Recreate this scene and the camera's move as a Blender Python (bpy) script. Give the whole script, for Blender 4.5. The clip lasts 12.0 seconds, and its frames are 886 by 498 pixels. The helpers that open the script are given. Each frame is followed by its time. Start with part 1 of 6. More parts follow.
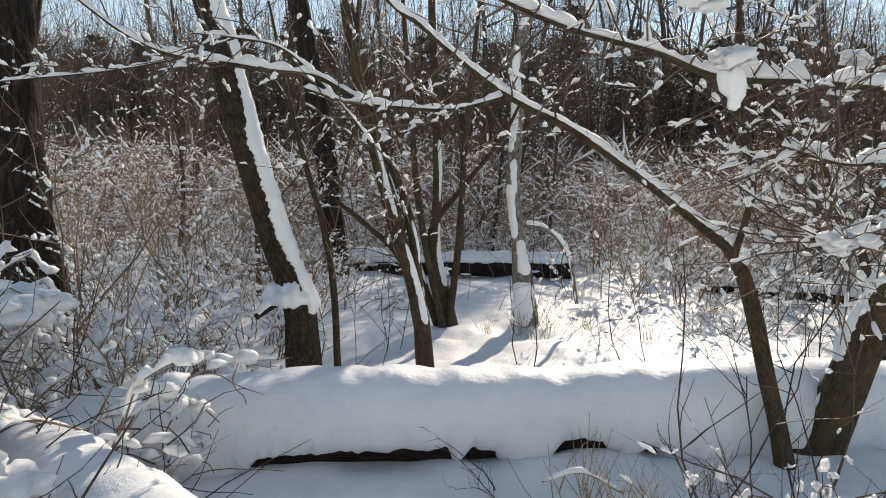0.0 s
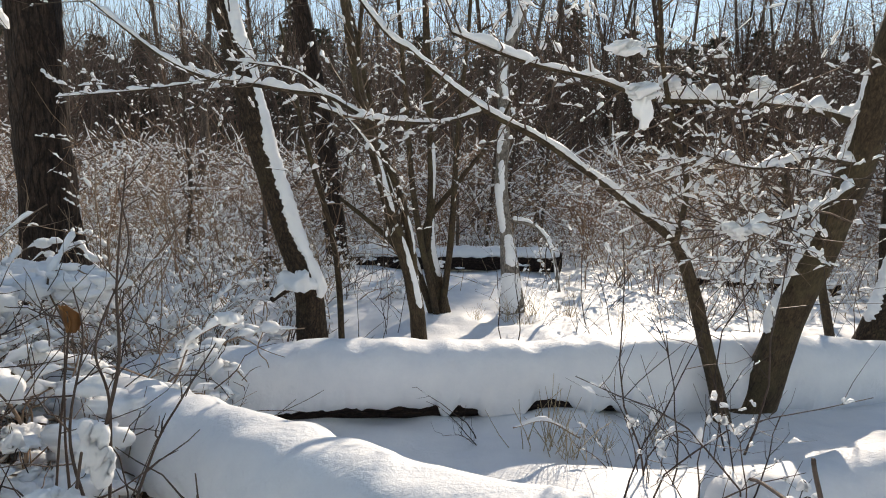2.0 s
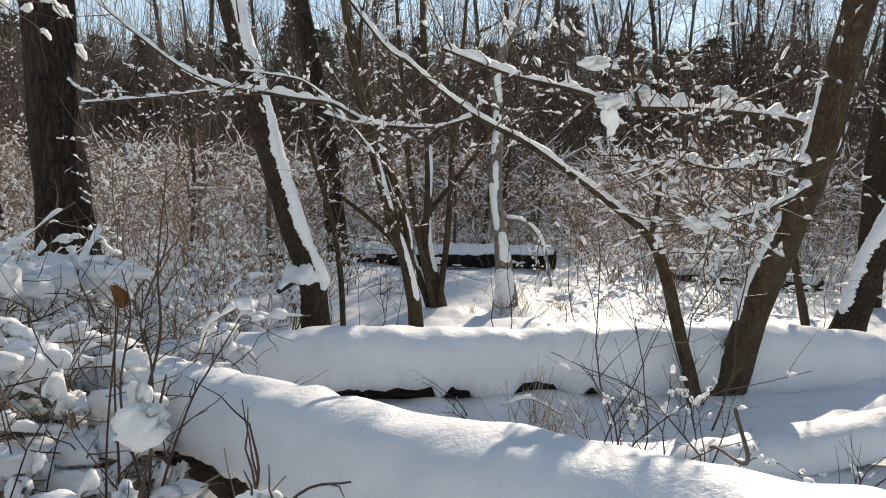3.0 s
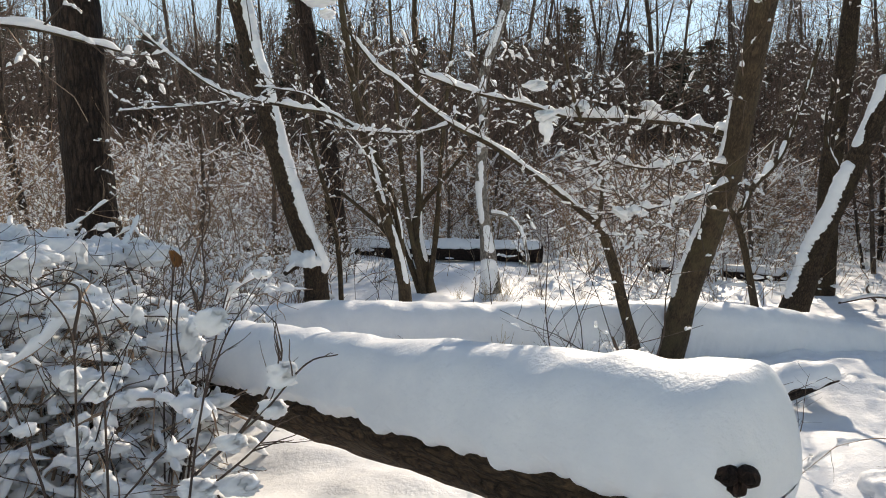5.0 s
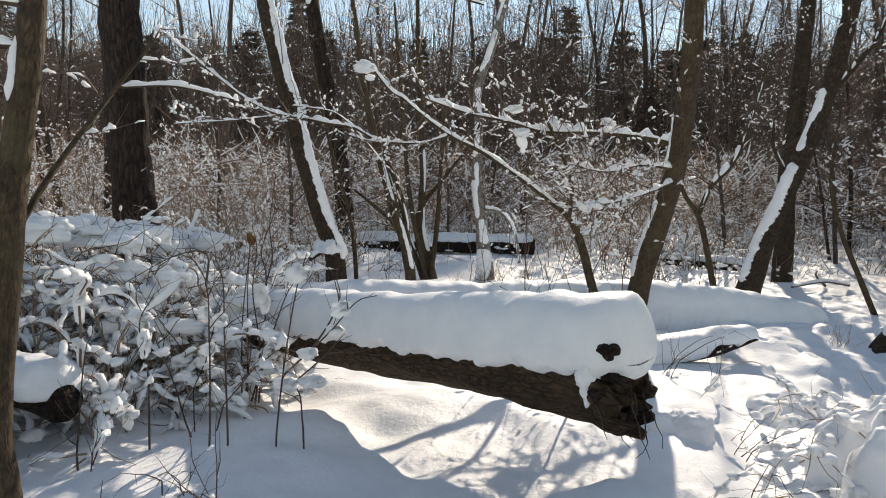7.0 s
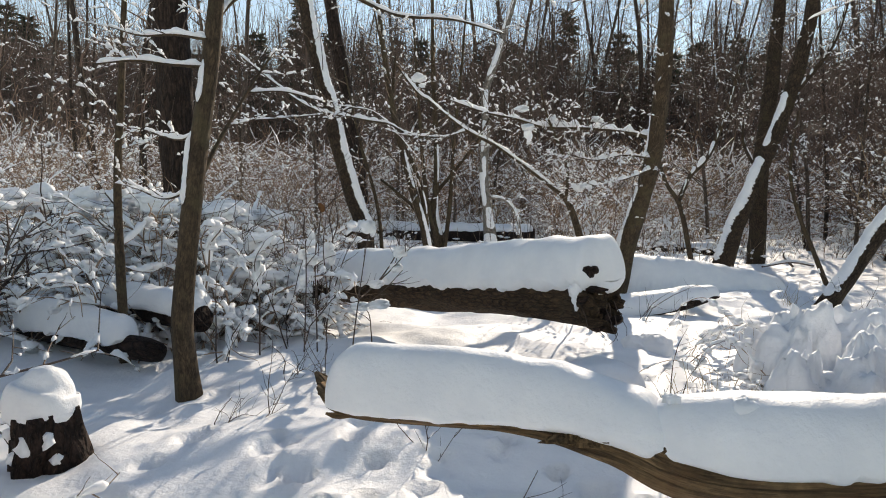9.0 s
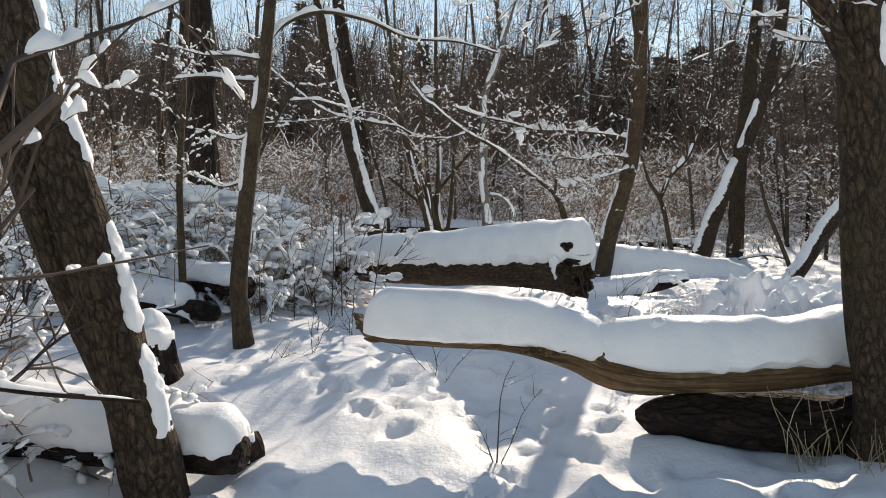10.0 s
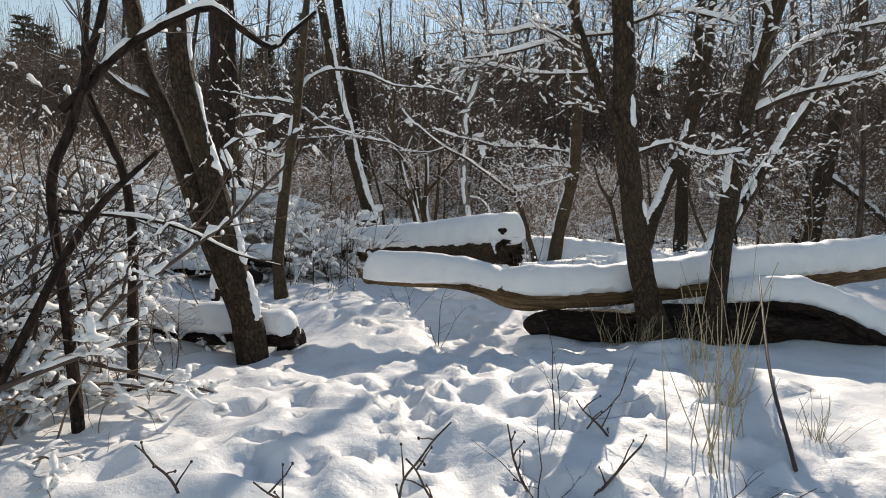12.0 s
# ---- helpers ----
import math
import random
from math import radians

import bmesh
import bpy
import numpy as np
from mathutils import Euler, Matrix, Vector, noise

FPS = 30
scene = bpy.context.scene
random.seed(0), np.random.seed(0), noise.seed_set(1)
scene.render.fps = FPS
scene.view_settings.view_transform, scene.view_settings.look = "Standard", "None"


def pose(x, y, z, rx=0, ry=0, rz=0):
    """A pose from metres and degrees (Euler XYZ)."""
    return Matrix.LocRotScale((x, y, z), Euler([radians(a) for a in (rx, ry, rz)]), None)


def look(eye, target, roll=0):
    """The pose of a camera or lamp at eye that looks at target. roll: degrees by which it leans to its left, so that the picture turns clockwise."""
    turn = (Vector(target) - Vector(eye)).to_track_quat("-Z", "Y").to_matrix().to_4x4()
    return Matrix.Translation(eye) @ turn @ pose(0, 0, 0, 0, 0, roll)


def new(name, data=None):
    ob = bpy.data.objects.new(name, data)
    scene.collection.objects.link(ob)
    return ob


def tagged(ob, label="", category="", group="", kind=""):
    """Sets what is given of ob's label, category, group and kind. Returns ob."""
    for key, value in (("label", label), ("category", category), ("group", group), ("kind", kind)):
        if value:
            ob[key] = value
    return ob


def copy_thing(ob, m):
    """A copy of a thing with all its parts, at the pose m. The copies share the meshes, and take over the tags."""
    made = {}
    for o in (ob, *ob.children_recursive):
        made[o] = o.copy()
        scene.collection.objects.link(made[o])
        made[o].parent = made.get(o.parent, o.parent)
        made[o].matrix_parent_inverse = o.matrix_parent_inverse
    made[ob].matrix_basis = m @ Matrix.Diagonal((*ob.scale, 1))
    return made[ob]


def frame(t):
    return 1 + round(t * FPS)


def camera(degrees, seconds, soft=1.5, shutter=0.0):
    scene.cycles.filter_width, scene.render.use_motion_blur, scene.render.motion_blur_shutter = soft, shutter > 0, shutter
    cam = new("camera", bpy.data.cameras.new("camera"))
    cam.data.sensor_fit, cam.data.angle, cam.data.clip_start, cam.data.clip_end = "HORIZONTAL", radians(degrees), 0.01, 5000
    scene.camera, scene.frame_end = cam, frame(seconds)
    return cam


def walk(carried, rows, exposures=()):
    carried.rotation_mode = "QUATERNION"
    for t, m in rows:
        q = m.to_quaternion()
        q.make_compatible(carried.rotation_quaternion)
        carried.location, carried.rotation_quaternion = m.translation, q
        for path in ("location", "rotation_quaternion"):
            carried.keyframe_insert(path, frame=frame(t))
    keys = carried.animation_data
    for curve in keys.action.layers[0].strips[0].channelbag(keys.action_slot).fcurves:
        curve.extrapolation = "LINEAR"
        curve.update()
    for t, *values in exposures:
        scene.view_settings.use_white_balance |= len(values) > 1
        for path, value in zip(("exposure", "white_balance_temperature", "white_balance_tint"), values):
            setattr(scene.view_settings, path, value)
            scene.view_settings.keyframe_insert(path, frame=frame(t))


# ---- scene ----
cam = camera(70.0, 12.0, 1.0)
PATH = [
    (0, (0.116, 0.151, 1.387), (0.0, 2.141, 1.223), 1.2),
    (0.5, (0.138, -0.01, 1.383), (0.022, 1.98, 1.216), 1.1),
    (1, (0.155, -0.157, 1.386), (0.039, 1.833, 1.22), 1.1),
    (1.5, (0.17, -0.309, 1.389), (0.058, 1.681, 1.221), 1.1),
    (2, (0.207, -0.47, 1.387), (0.096, 1.52, 1.217), 1.1),
    (2.5, (0.233, -0.635, 1.384), (0.123, 1.355, 1.213), 1.1),
    (3, (0.26, -0.811, 1.38), (0.151, 1.179, 1.209), 1.1),
    (3.5, (0.3, -0.99, 1.366), (0.191, 1.0, 1.195), 1.1),
    (5.5, (0.504, -1.87, 1.346), (0.388, 0.119, 1.171), 1.3),
    (6, (0.518, -2.16, 1.363), (0.402, -0.171, 1.185), 1.3),
    (6.5, (0.533, -2.457, 1.37), (0.421, -0.468, 1.191), 1.3),
    (7, (0.528, -2.745, 1.352), (0.415, -0.757, 1.171), 1.2),
    (9, (0.374, -4.017, 1.175), (0.268, -2.028, 0.996), 1.3),
    (9.5, (0.355, -4.463, 1.116), (0.251, -2.474, 0.941), 1.4),
    (10, (0.39, -4.942, 1.085), (0.285, -2.952, 0.913), 1.5),
    (10.5, (0.433, -5.455, 1.066), (0.328, -3.465, 0.898), 1.5),
    (11, (0.501, -6.019, 1.068), (0.397, -4.029, 0.901), 1.6),
    (11.5, (0.601, -6.563, 1.058), (0.5, -4.573, 0.895), 1.6),
    (12, (0.777, -7.094, 1.052), (0.674, -5.102, 0.894), 1.7),
]
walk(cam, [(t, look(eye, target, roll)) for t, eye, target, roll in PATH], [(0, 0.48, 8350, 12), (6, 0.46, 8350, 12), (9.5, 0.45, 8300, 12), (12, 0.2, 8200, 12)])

# ---- light ----
SUN_UP, SUN_SIDE = 27.0, 17.0
world = bpy.data.worlds.new("sky")
scene.world = world
world.use_nodes = True
wn = world.node_tree.nodes
sky = wn.new("ShaderNodeTexSky")
sky.sky_type = "NISHITA"
sky.sun_disc = False
sky.sun_elevation, sky.sun_rotation = radians(SUN_UP), radians(SUN_SIDE)
sky.air_density, sky.dust_density, sky.ozone_density = 1.0, 0.0, 1.0
wn["Background"].inputs["Strength"].default_value = 0.125
world.node_tree.links.new(sky.outputs[0], wn["Background"].inputs["Color"])

sun_dir = Vector((math.sin(radians(SUN_SIDE)) * math.cos(radians(SUN_UP)), math.cos(radians(SUN_SIDE)) * math.cos(radians(SUN_UP)), math.sin(radians(SUN_UP))))
sun_data = bpy.data.lights.new("sun", "SUN")
sun_data.energy, sun_data.angle, sun_data.color = 3.4, radians(0.55), (1.0, 0.975, 0.95)
sun = new("sun", sun_data)
sun.matrix_world = look(sun_dir * 60, (0, 0, 0))


# ---- materials ----
def material(name, build):
    m = bpy.data.materials.new(name)
    m.use_nodes = True
    nt = m.node_tree
    build(nt, nt.nodes["Principled BSDF"])
    return m


def node(nt, kind, **inputs):
    n = nt.nodes.new(kind)
    for key, value in inputs.items():
        n.inputs[key].default_value = value
    return n


def coords(nt, scale):
    tc = nt.nodes.new("ShaderNodeTexCoord")
    mp = nt.nodes.new("ShaderNodeMapping")
    mp.inputs["Scale"].default_value = scale
    nt.links.new(tc.outputs["Object"], mp.inputs["Vector"])
    return mp.outputs["Vector"]


def ramp(nt, source, stops):
    r = nt.nodes.new("ShaderNodeValToRGB")
    el = r.color_ramp.elements
    while len(el) < len(stops):
        el.new(0.5)
    for e, (pos, col) in zip(el, stops):
        e.position, e.color = pos, (*col, 1)
    nt.links.new(source, r.inputs["Fac"])
    return r.outputs["Color"]


def mixed(nt, fac, a, b, mode="MIX"):
    n = nt.nodes.new("ShaderNodeMix")
    n.data_type, n.blend_type = "RGBA", mode
    for sock, value in ((n.inputs[0], fac), (n.inputs[6], a), (n.inputs[7], b)):
        if hasattr(value, "is_linked"):
            nt.links.new(value, sock)
        else:
            sock.default_value = value
    return n.outputs[2]


def bumped(nt, bsdf, height, strength, distance, after=None):
    b = node(nt, "ShaderNodeBump", Strength=strength, Distance=distance)
    nt.links.new(height, b.inputs["Height"])
    if after:
        nt.links.new(after, b.inputs["Normal"])
    nt.links.new(b.outputs["Normal"], bsdf.inputs["Normal"])
    return b.outputs["Normal"]


def snow_look(nt, p):
    v = coords(nt, (1, 1, 1))
    big = node(nt, "ShaderNodeTexNoise", Scale=6.0, Detail=5.0, Roughness=0.6)
    mid = node(nt, "ShaderNodeTexNoise", Scale=38.0, Detail=4.0, Roughness=0.65)
    fine = node(nt, "ShaderNodeTexNoise", Scale=240.0, Detail=2.0, Roughness=0.7)
    for n in (big, mid, fine):
        nt.links.new(v, n.inputs["Vector"])
    col = ramp(nt, big.outputs["Fac"], ((0.25, (0.82, 0.84, 0.87)), (0.7, (0.92, 0.93, 0.94))))
    nt.links.new(col, p.inputs["Base Color"])
    p.inputs["Roughness"].default_value = 0.58
    p.inputs["Specular IOR Level"].default_value = 0.4
    n1 = bumped(nt, p, big.outputs["Fac"], 0.45, 0.03)
    n2 = bumped(nt, p, mid.outputs["Fac"], 0.5, 0.008, n1)
    bumped(nt, p, fine.outputs["Fac"], 0.25, 0.002, n2)


def loose_snow_look(nt, p):
    """Thin snow that lets the low sun glow through."""
    v = coords(nt, (1, 1, 1))
    mid = node(nt, "ShaderNodeTexNoise", Scale=30.0, Detail=4.0, Roughness=0.65)
    nt.links.new(v, mid.inputs["Vector"])
    nt.links.new(ramp(nt, mid.outputs["Fac"], ((0.25, (0.86, 0.875, 0.9)), (0.7, (0.94, 0.945, 0.95)))), p.inputs["Base Color"])
    p.inputs["Roughness"].default_value = 0.6
    p.inputs["Subsurface Weight"].default_value = 0.85
    p.inputs["Subsurface Radius"].default_value = (1.0, 1.0, 1.0)
    p.inputs["Subsurface Scale"].default_value = 0.02
    bumped(nt, p, mid.outputs["Fac"], 0.5, 0.008)


def grain_coords(nt, scale):
    at = nt.nodes.new("ShaderNodeAttribute")
    at.attribute_name = "grain"
    mp = nt.nodes.new("ShaderNodeMapping")
    mp.inputs["Scale"].default_value = scale
    nt.links.new(at.outputs["Vector"], mp.inputs["Vector"])
    return mp.outputs["Vector"]


def bark_look(dark, light, moss=None, grain=26.0, relief=0.02, stretch=0.16, spread=0.0, crack=0.25):
    def build(nt, p):
        v = grain_coords(nt, (1, 1, stretch))
        w = coords(nt, (1, 1, 1))
        wobble = node(nt, "ShaderNodeTexNoise", Scale=grain * 0.55, Detail=4.0, Roughness=0.6)
        nt.links.new(v, wobble.inputs["Vector"])
        bent_v = nt.nodes.new("ShaderNodeVectorMath")
        bent_v.operation = "MULTIPLY_ADD"
        bent_v.inputs[1].default_value = (1.6 / grain,) * 3
        nt.links.new(wobble.outputs["Color"], bent_v.inputs[0])
        nt.links.new(v, bent_v.inputs[2])
        v2 = bent_v.outputs["Vector"]
        ridges = node(nt, "ShaderNodeTexVoronoi", Scale=grain, Randomness=1.0)
        flakes = node(nt, "ShaderNodeTexVoronoi", Scale=grain * 2.7, Randomness=1.0)
        ridges.feature = flakes.feature = "DISTANCE_TO_EDGE"
        fine = node(nt, "ShaderNodeTexNoise", Scale=grain * 2.6, Detail=7.0, Roughness=0.7)
        blotch = node(nt, "ShaderNodeTexNoise", Scale=4.5, Detail=5.0, Roughness=0.65)
        patchy = node(nt, "ShaderNodeTexNoise", Scale=11.0, Detail=6.0, Roughness=0.7)
        for n in (ridges, flakes, fine):
            nt.links.new(v2, n.inputs["Vector"])
        for n in (blotch, patchy):
            nt.links.new(w, n.inputs["Vector"])
        cracks = ramp(nt, ridges.outputs["Distance"], ((0.0, (crack,) * 3), (0.2, (1, 1, 1))))
        scales = ramp(nt, flakes.outputs["Distance"], ((0.0, (0.55,) * 3), (0.22, (1, 1, 1))))
        col = ramp(nt, fine.outputs["Fac"], ((0.3, dark), (0.72, light)))
        col = mixed(nt, 0.7, col, cracks, "MULTIPLY")
        col = mixed(nt, 0.6, col, scales, "MULTIPLY")
        col = mixed(nt, 0.9, col, ramp(nt, patchy.outputs["Fac"], ((0.3, (0.5, 0.5, 0.5)), (0.52, (1, 1, 1)), (0.72, (1.4, 1.36, 1.3)))), "MULTIPLY")
        if moss:
            patch = ramp(nt, blotch.outputs["Fac"], ((0.5, (0, 0, 0)), (0.66, (0.8, 0.8, 0.8))))
            col = mixed(nt, patch, col, mixed(nt, 0.6, (*moss, 1), scales, "MULTIPLY"))
        if spread:
            info = nt.nodes.new("ShaderNodeObjectInfo")
            tone = ramp(nt, info.outputs["Random"], ((0.0, (1 - spread,) * 3), (1.0, (1 + spread * 0.5,) * 3)))
            col = mixed(nt, 1.0, col, tone, "MULTIPLY")
        nt.links.new(col, p.inputs["Base Color"])
        p.inputs["Roughness"].default_value = 0.86
        p.inputs["Specular IOR Level"].default_value = 0.25
        n1 = bumped(nt, p, cracks, 0.8, relief)
        n2 = bumped(nt, p, scales, 0.5, relief * 0.4, n1)
        bumped(nt, p, fine.outputs["Fac"], 0.6, relief * 0.5, n2)
    return build


def twig_look(dark, light, rough=0.6):
    def build(nt, p):
        g = nt.nodes.new("ShaderNodeNewGeometry")
        tone = ramp(nt, g.outputs["Random Per Island"], ((0.0, dark), (1.0, light)))
        v = coords(nt, (1, 1, 1))
        fine = node(nt, "ShaderNodeTexNoise", Scale=40.0, Detail=3.0)
        nt.links.new(v, fine.inputs["Vector"])
        col = mixed(nt, 0.6, tone, ramp(nt, fine.outputs["Fac"], ((0.3, (0.6, 0.6, 0.6)), (0.7, (1.1, 1.1, 1.1)))), "MULTIPLY")
        nt.links.new(col, p.inputs["Base Color"])
        p.inputs["Roughness"].default_value = rough
        p.inputs["Specular IOR Level"].default_value = 0.3
    return build


SNOW = material("snow", snow_look)
LOOSE = material("loose_snow", loose_snow_look)
BARK = material("bark_brown", bark_look((0.028, 0.019, 0.013), (0.16, 0.108, 0.072), (0.085, 0.064, 0.036), 36.0, 0.022, 0.42))
BARK_SMOOTH = material("bark_olive", bark_look((0.034, 0.024, 0.016), (0.15, 0.104, 0.064), (0.1, 0.08, 0.045), 34.0, 0.006, 0.3, 0.0, 0.6))
BARK_PINE = material("bark_pine", bark_look((0.02, 0.013, 0.01), (0.1, 0.064, 0.047), None, 15.0, 0.035, 0.2))
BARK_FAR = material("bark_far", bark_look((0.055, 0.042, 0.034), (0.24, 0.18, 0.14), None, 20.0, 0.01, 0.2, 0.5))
BARK_PALE = material("bark_pale", bark_look((0.18, 0.15, 0.12), (0.52, 0.47, 0.42), None, 20.0, 0.01, 0.5))
ROTTEN = material("rotten_wood", bark_look((0.022, 0.014, 0.009), (0.15, 0.092, 0.052), (0.07, 0.05, 0.03), 30.0, 0.016, 0.34))
BARE_WOOD = material("weathered_bare_wood", bark_look((0.07, 0.04, 0.02), (0.34, 0.22, 0.115), (0.16, 0.09, 0.045), 26.0, 0.014, 0.06))
DARK_WOOD = material("wet_dark_wood", bark_look((0.012, 0.007, 0.006), (0.075, 0.045, 0.034), None, 22.0, 0.022, 0.4))
TWIG = material("twig_brown", twig_look((0.13, 0.088, 0.064), (0.44, 0.31, 0.22)))
TWIG_NEAR = material("twig_umber", twig_look((0.05, 0.033, 0.025), (0.2, 0.135, 0.1)))
TWIG_DARK = material("twig_dark", twig_look((0.03, 0.02, 0.017), (0.14, 0.095, 0.074)))
TWIG_RED = material("twig_russet", twig_look((0.17, 0.095, 0.062), (0.52, 0.33, 0.22)))
FAR_TWIG = material("twig_far", twig_look((0.05, 0.03, 0.024), (0.2, 0.13, 0.1)))
STRAW = material("straw", twig_look((0.33, 0.25, 0.15), (0.6, 0.49, 0.33), 0.7))
UNDER = material("dry_undergrowth", twig_look((0.22, 0.145, 0.085), (0.55, 0.41, 0.27), 0.7))
NEEDLES = material("needles", twig_look((0.018, 0.026, 0.016), (0.055, 0.07, 0.042)))
LEAF = material("dry_leaf", twig_look((0.2, 0.08, 0.025), (0.36, 0.17, 0.06)))


# ---- mesh tools ----
def lattice(ix, iy, seed):
    a = np.sin(ix * 127.1 + iy * 311.7 + seed * 74.7) * 43758.5453
    return a - np.floor(a)


def ripple(x, y, seed=0):
    """Smooth value noise from 0 to 1."""
    x, y = np.asarray(x, float), np.asarray(y, float)
    ix, iy = np.floor(x), np.floor(y)
    fx, fy = x - ix, y - iy
    fx, fy = fx * fx * (3 - 2 * fx), fy * fy * (3 - 2 * fy)
    a = lattice(ix, iy, seed) * (1 - fx) + lattice(ix + 1, iy, seed) * fx
    b = lattice(ix, iy + 1, seed) * (1 - fx) + lattice(ix + 1, iy + 1, seed) * fx
    return a * (1 - fy) + b * fy


class Bag:
    """Vertices and faces of one mesh, gathered ring by ring."""

    def __init__(self):
        self.v, self.f, self.n, self.g = [], [], 0, []

    def rings(self, r, caps=True, grain=None):
        """r: (rings, points, 3); each ring is closed. grain: the same points with the line laid straight, for wood grain."""
        k, m, _ = r.shape
        base = self.n
        self.v.append(r.reshape(-1, 3))
        self.g.append((r if grain is None else grain).reshape(-1, 3))
        i = np.arange(k - 1)[:, None] * m + np.arange(m)[None, :]
        j = np.arange(k - 1)[:, None] * m + (np.arange(m)[None, :] + 1) % m
        self.f.extend((base + np.stack((i, j, j + m, i + m), -1).reshape(-1, 4)).tolist())
        self.n += k * m
        if caps:
            self.f.append([base + a for a in range(m)][::-1])
            self.f.append([base + (k - 1) * m + a for a in range(m)])

    def mesh(self, name, mat):
        me = bpy.data.meshes.new(name)
        me.from_pydata(np.concatenate(self.v).tolist(), [], self.f)
        me.polygons.foreach_set("use_smooth", [True] * len(me.polygons))
        me.materials.append(mat)
        me.attributes.new("grain", "FLOAT_VECTOR", "POINT").data.foreach_set("vector", np.concatenate(self.g).astype(np.float32).ravel())
        me.update()
        return me


def part(name, bag, mat, parent=None, label="", kind=""):
    ob = new(name, bag.mesh(name, mat))
    ob.parent = parent
    return tagged(ob, label, kind=kind)


def thing(name, label, category, group="", at=(0, 0, 0)):
    """An empty at the base of a thing whose parts are given in world metres."""
    ob = new(name)
    ob.empty_display_size = 0.1
    ob.location = at
    return tagged(ob, label, category, group)


def under(ob, parent):
    """Hang a mesh in world metres under a thing without moving it."""
    ob.parent = parent
    ob.matrix_parent_inverse = Matrix.Translation(parent.location).inverted()
    return ob


def smooth_line(points, step):
    """A curve through the points, with even steps. points: rows of x, y, z, radius and so on."""
    p = np.array(points, float)
    if len(p) < 3:
        p = np.array([p[0], (p[0] + p[-1]) / 2, p[-1]])
    e = np.vstack((2 * p[0] - p[1], p, 2 * p[-1] - p[-2]))
    out = []
    for i in range(1, len(e) - 2):
        n = max(2, int(np.linalg.norm(e[i + 1, :3] - e[i, :3]) / step))
        u = np.linspace(0, 1, n, endpoint=False)[:, None]
        a, b, c, d = e[i - 1], e[i], e[i + 1], e[i + 2]
        out.append(0.5 * (2 * b + (c - a) * u + (2 * a - 5 * b + 4 * c - d) * u ** 2 + (3 * b - a - 3 * c + d) * u ** 3))
    out.append(p[-1:])
    return np.vstack(out)


def frames_along(p):
    """Tangent, side and up at each point of a line."""
    t = np.gradient(p, axis=0)
    t /= np.linalg.norm(t, axis=1)[:, None] + 1e-9
    ref = np.array((0.0, 0.0, 1.0)) if abs(t[:, 2]).mean() < 0.85 else np.array((0.0, 1.0, 0.0))
    s = np.cross(t, ref)
    s /= np.linalg.norm(s, axis=1)[:, None] + 1e-9
    return t, s, np.cross(s, t)


def tube(bag, line, sides=10, rough=0.0, seed=0, caps=True, fine=0.0):
    p, r = line[:, :3], line[:, 3]
    t, s, u = frames_along(p)
    a = np.linspace(0, 2 * np.pi, sides, endpoint=False)
    run = np.concatenate(([0], np.cumsum(np.linalg.norm(np.diff(p, axis=0), axis=1))))
    rr = np.repeat(r[:, None], sides, 1)
    if rough:
        ca, sa = np.cos(a)[None] * 2.2, np.sin(a)[None] * 2.2
        rr = rr * (1 + rough * (ripple(ca + run[:, None] * 3, sa + run[:, None] * 1.4, seed) - 0.5) * 2)
        if fine:
            rr = rr * (1 + fine * (ripple(a[None] * sides / 6.5 + 0 * run[:, None], run[:, None] * 7, seed + 5) - 0.5))
    ring = p[:, None] + rr[..., None] * (np.cos(a)[None, :, None] * s[:, None] + np.sin(a)[None, :, None] * u[:, None])
    flat = np.stack((rr * np.cos(a)[None], rr * np.sin(a)[None], np.repeat(run[:, None] + seed * 1.7, sides, 1)), -1)
    bag.rings(ring, caps, flat)


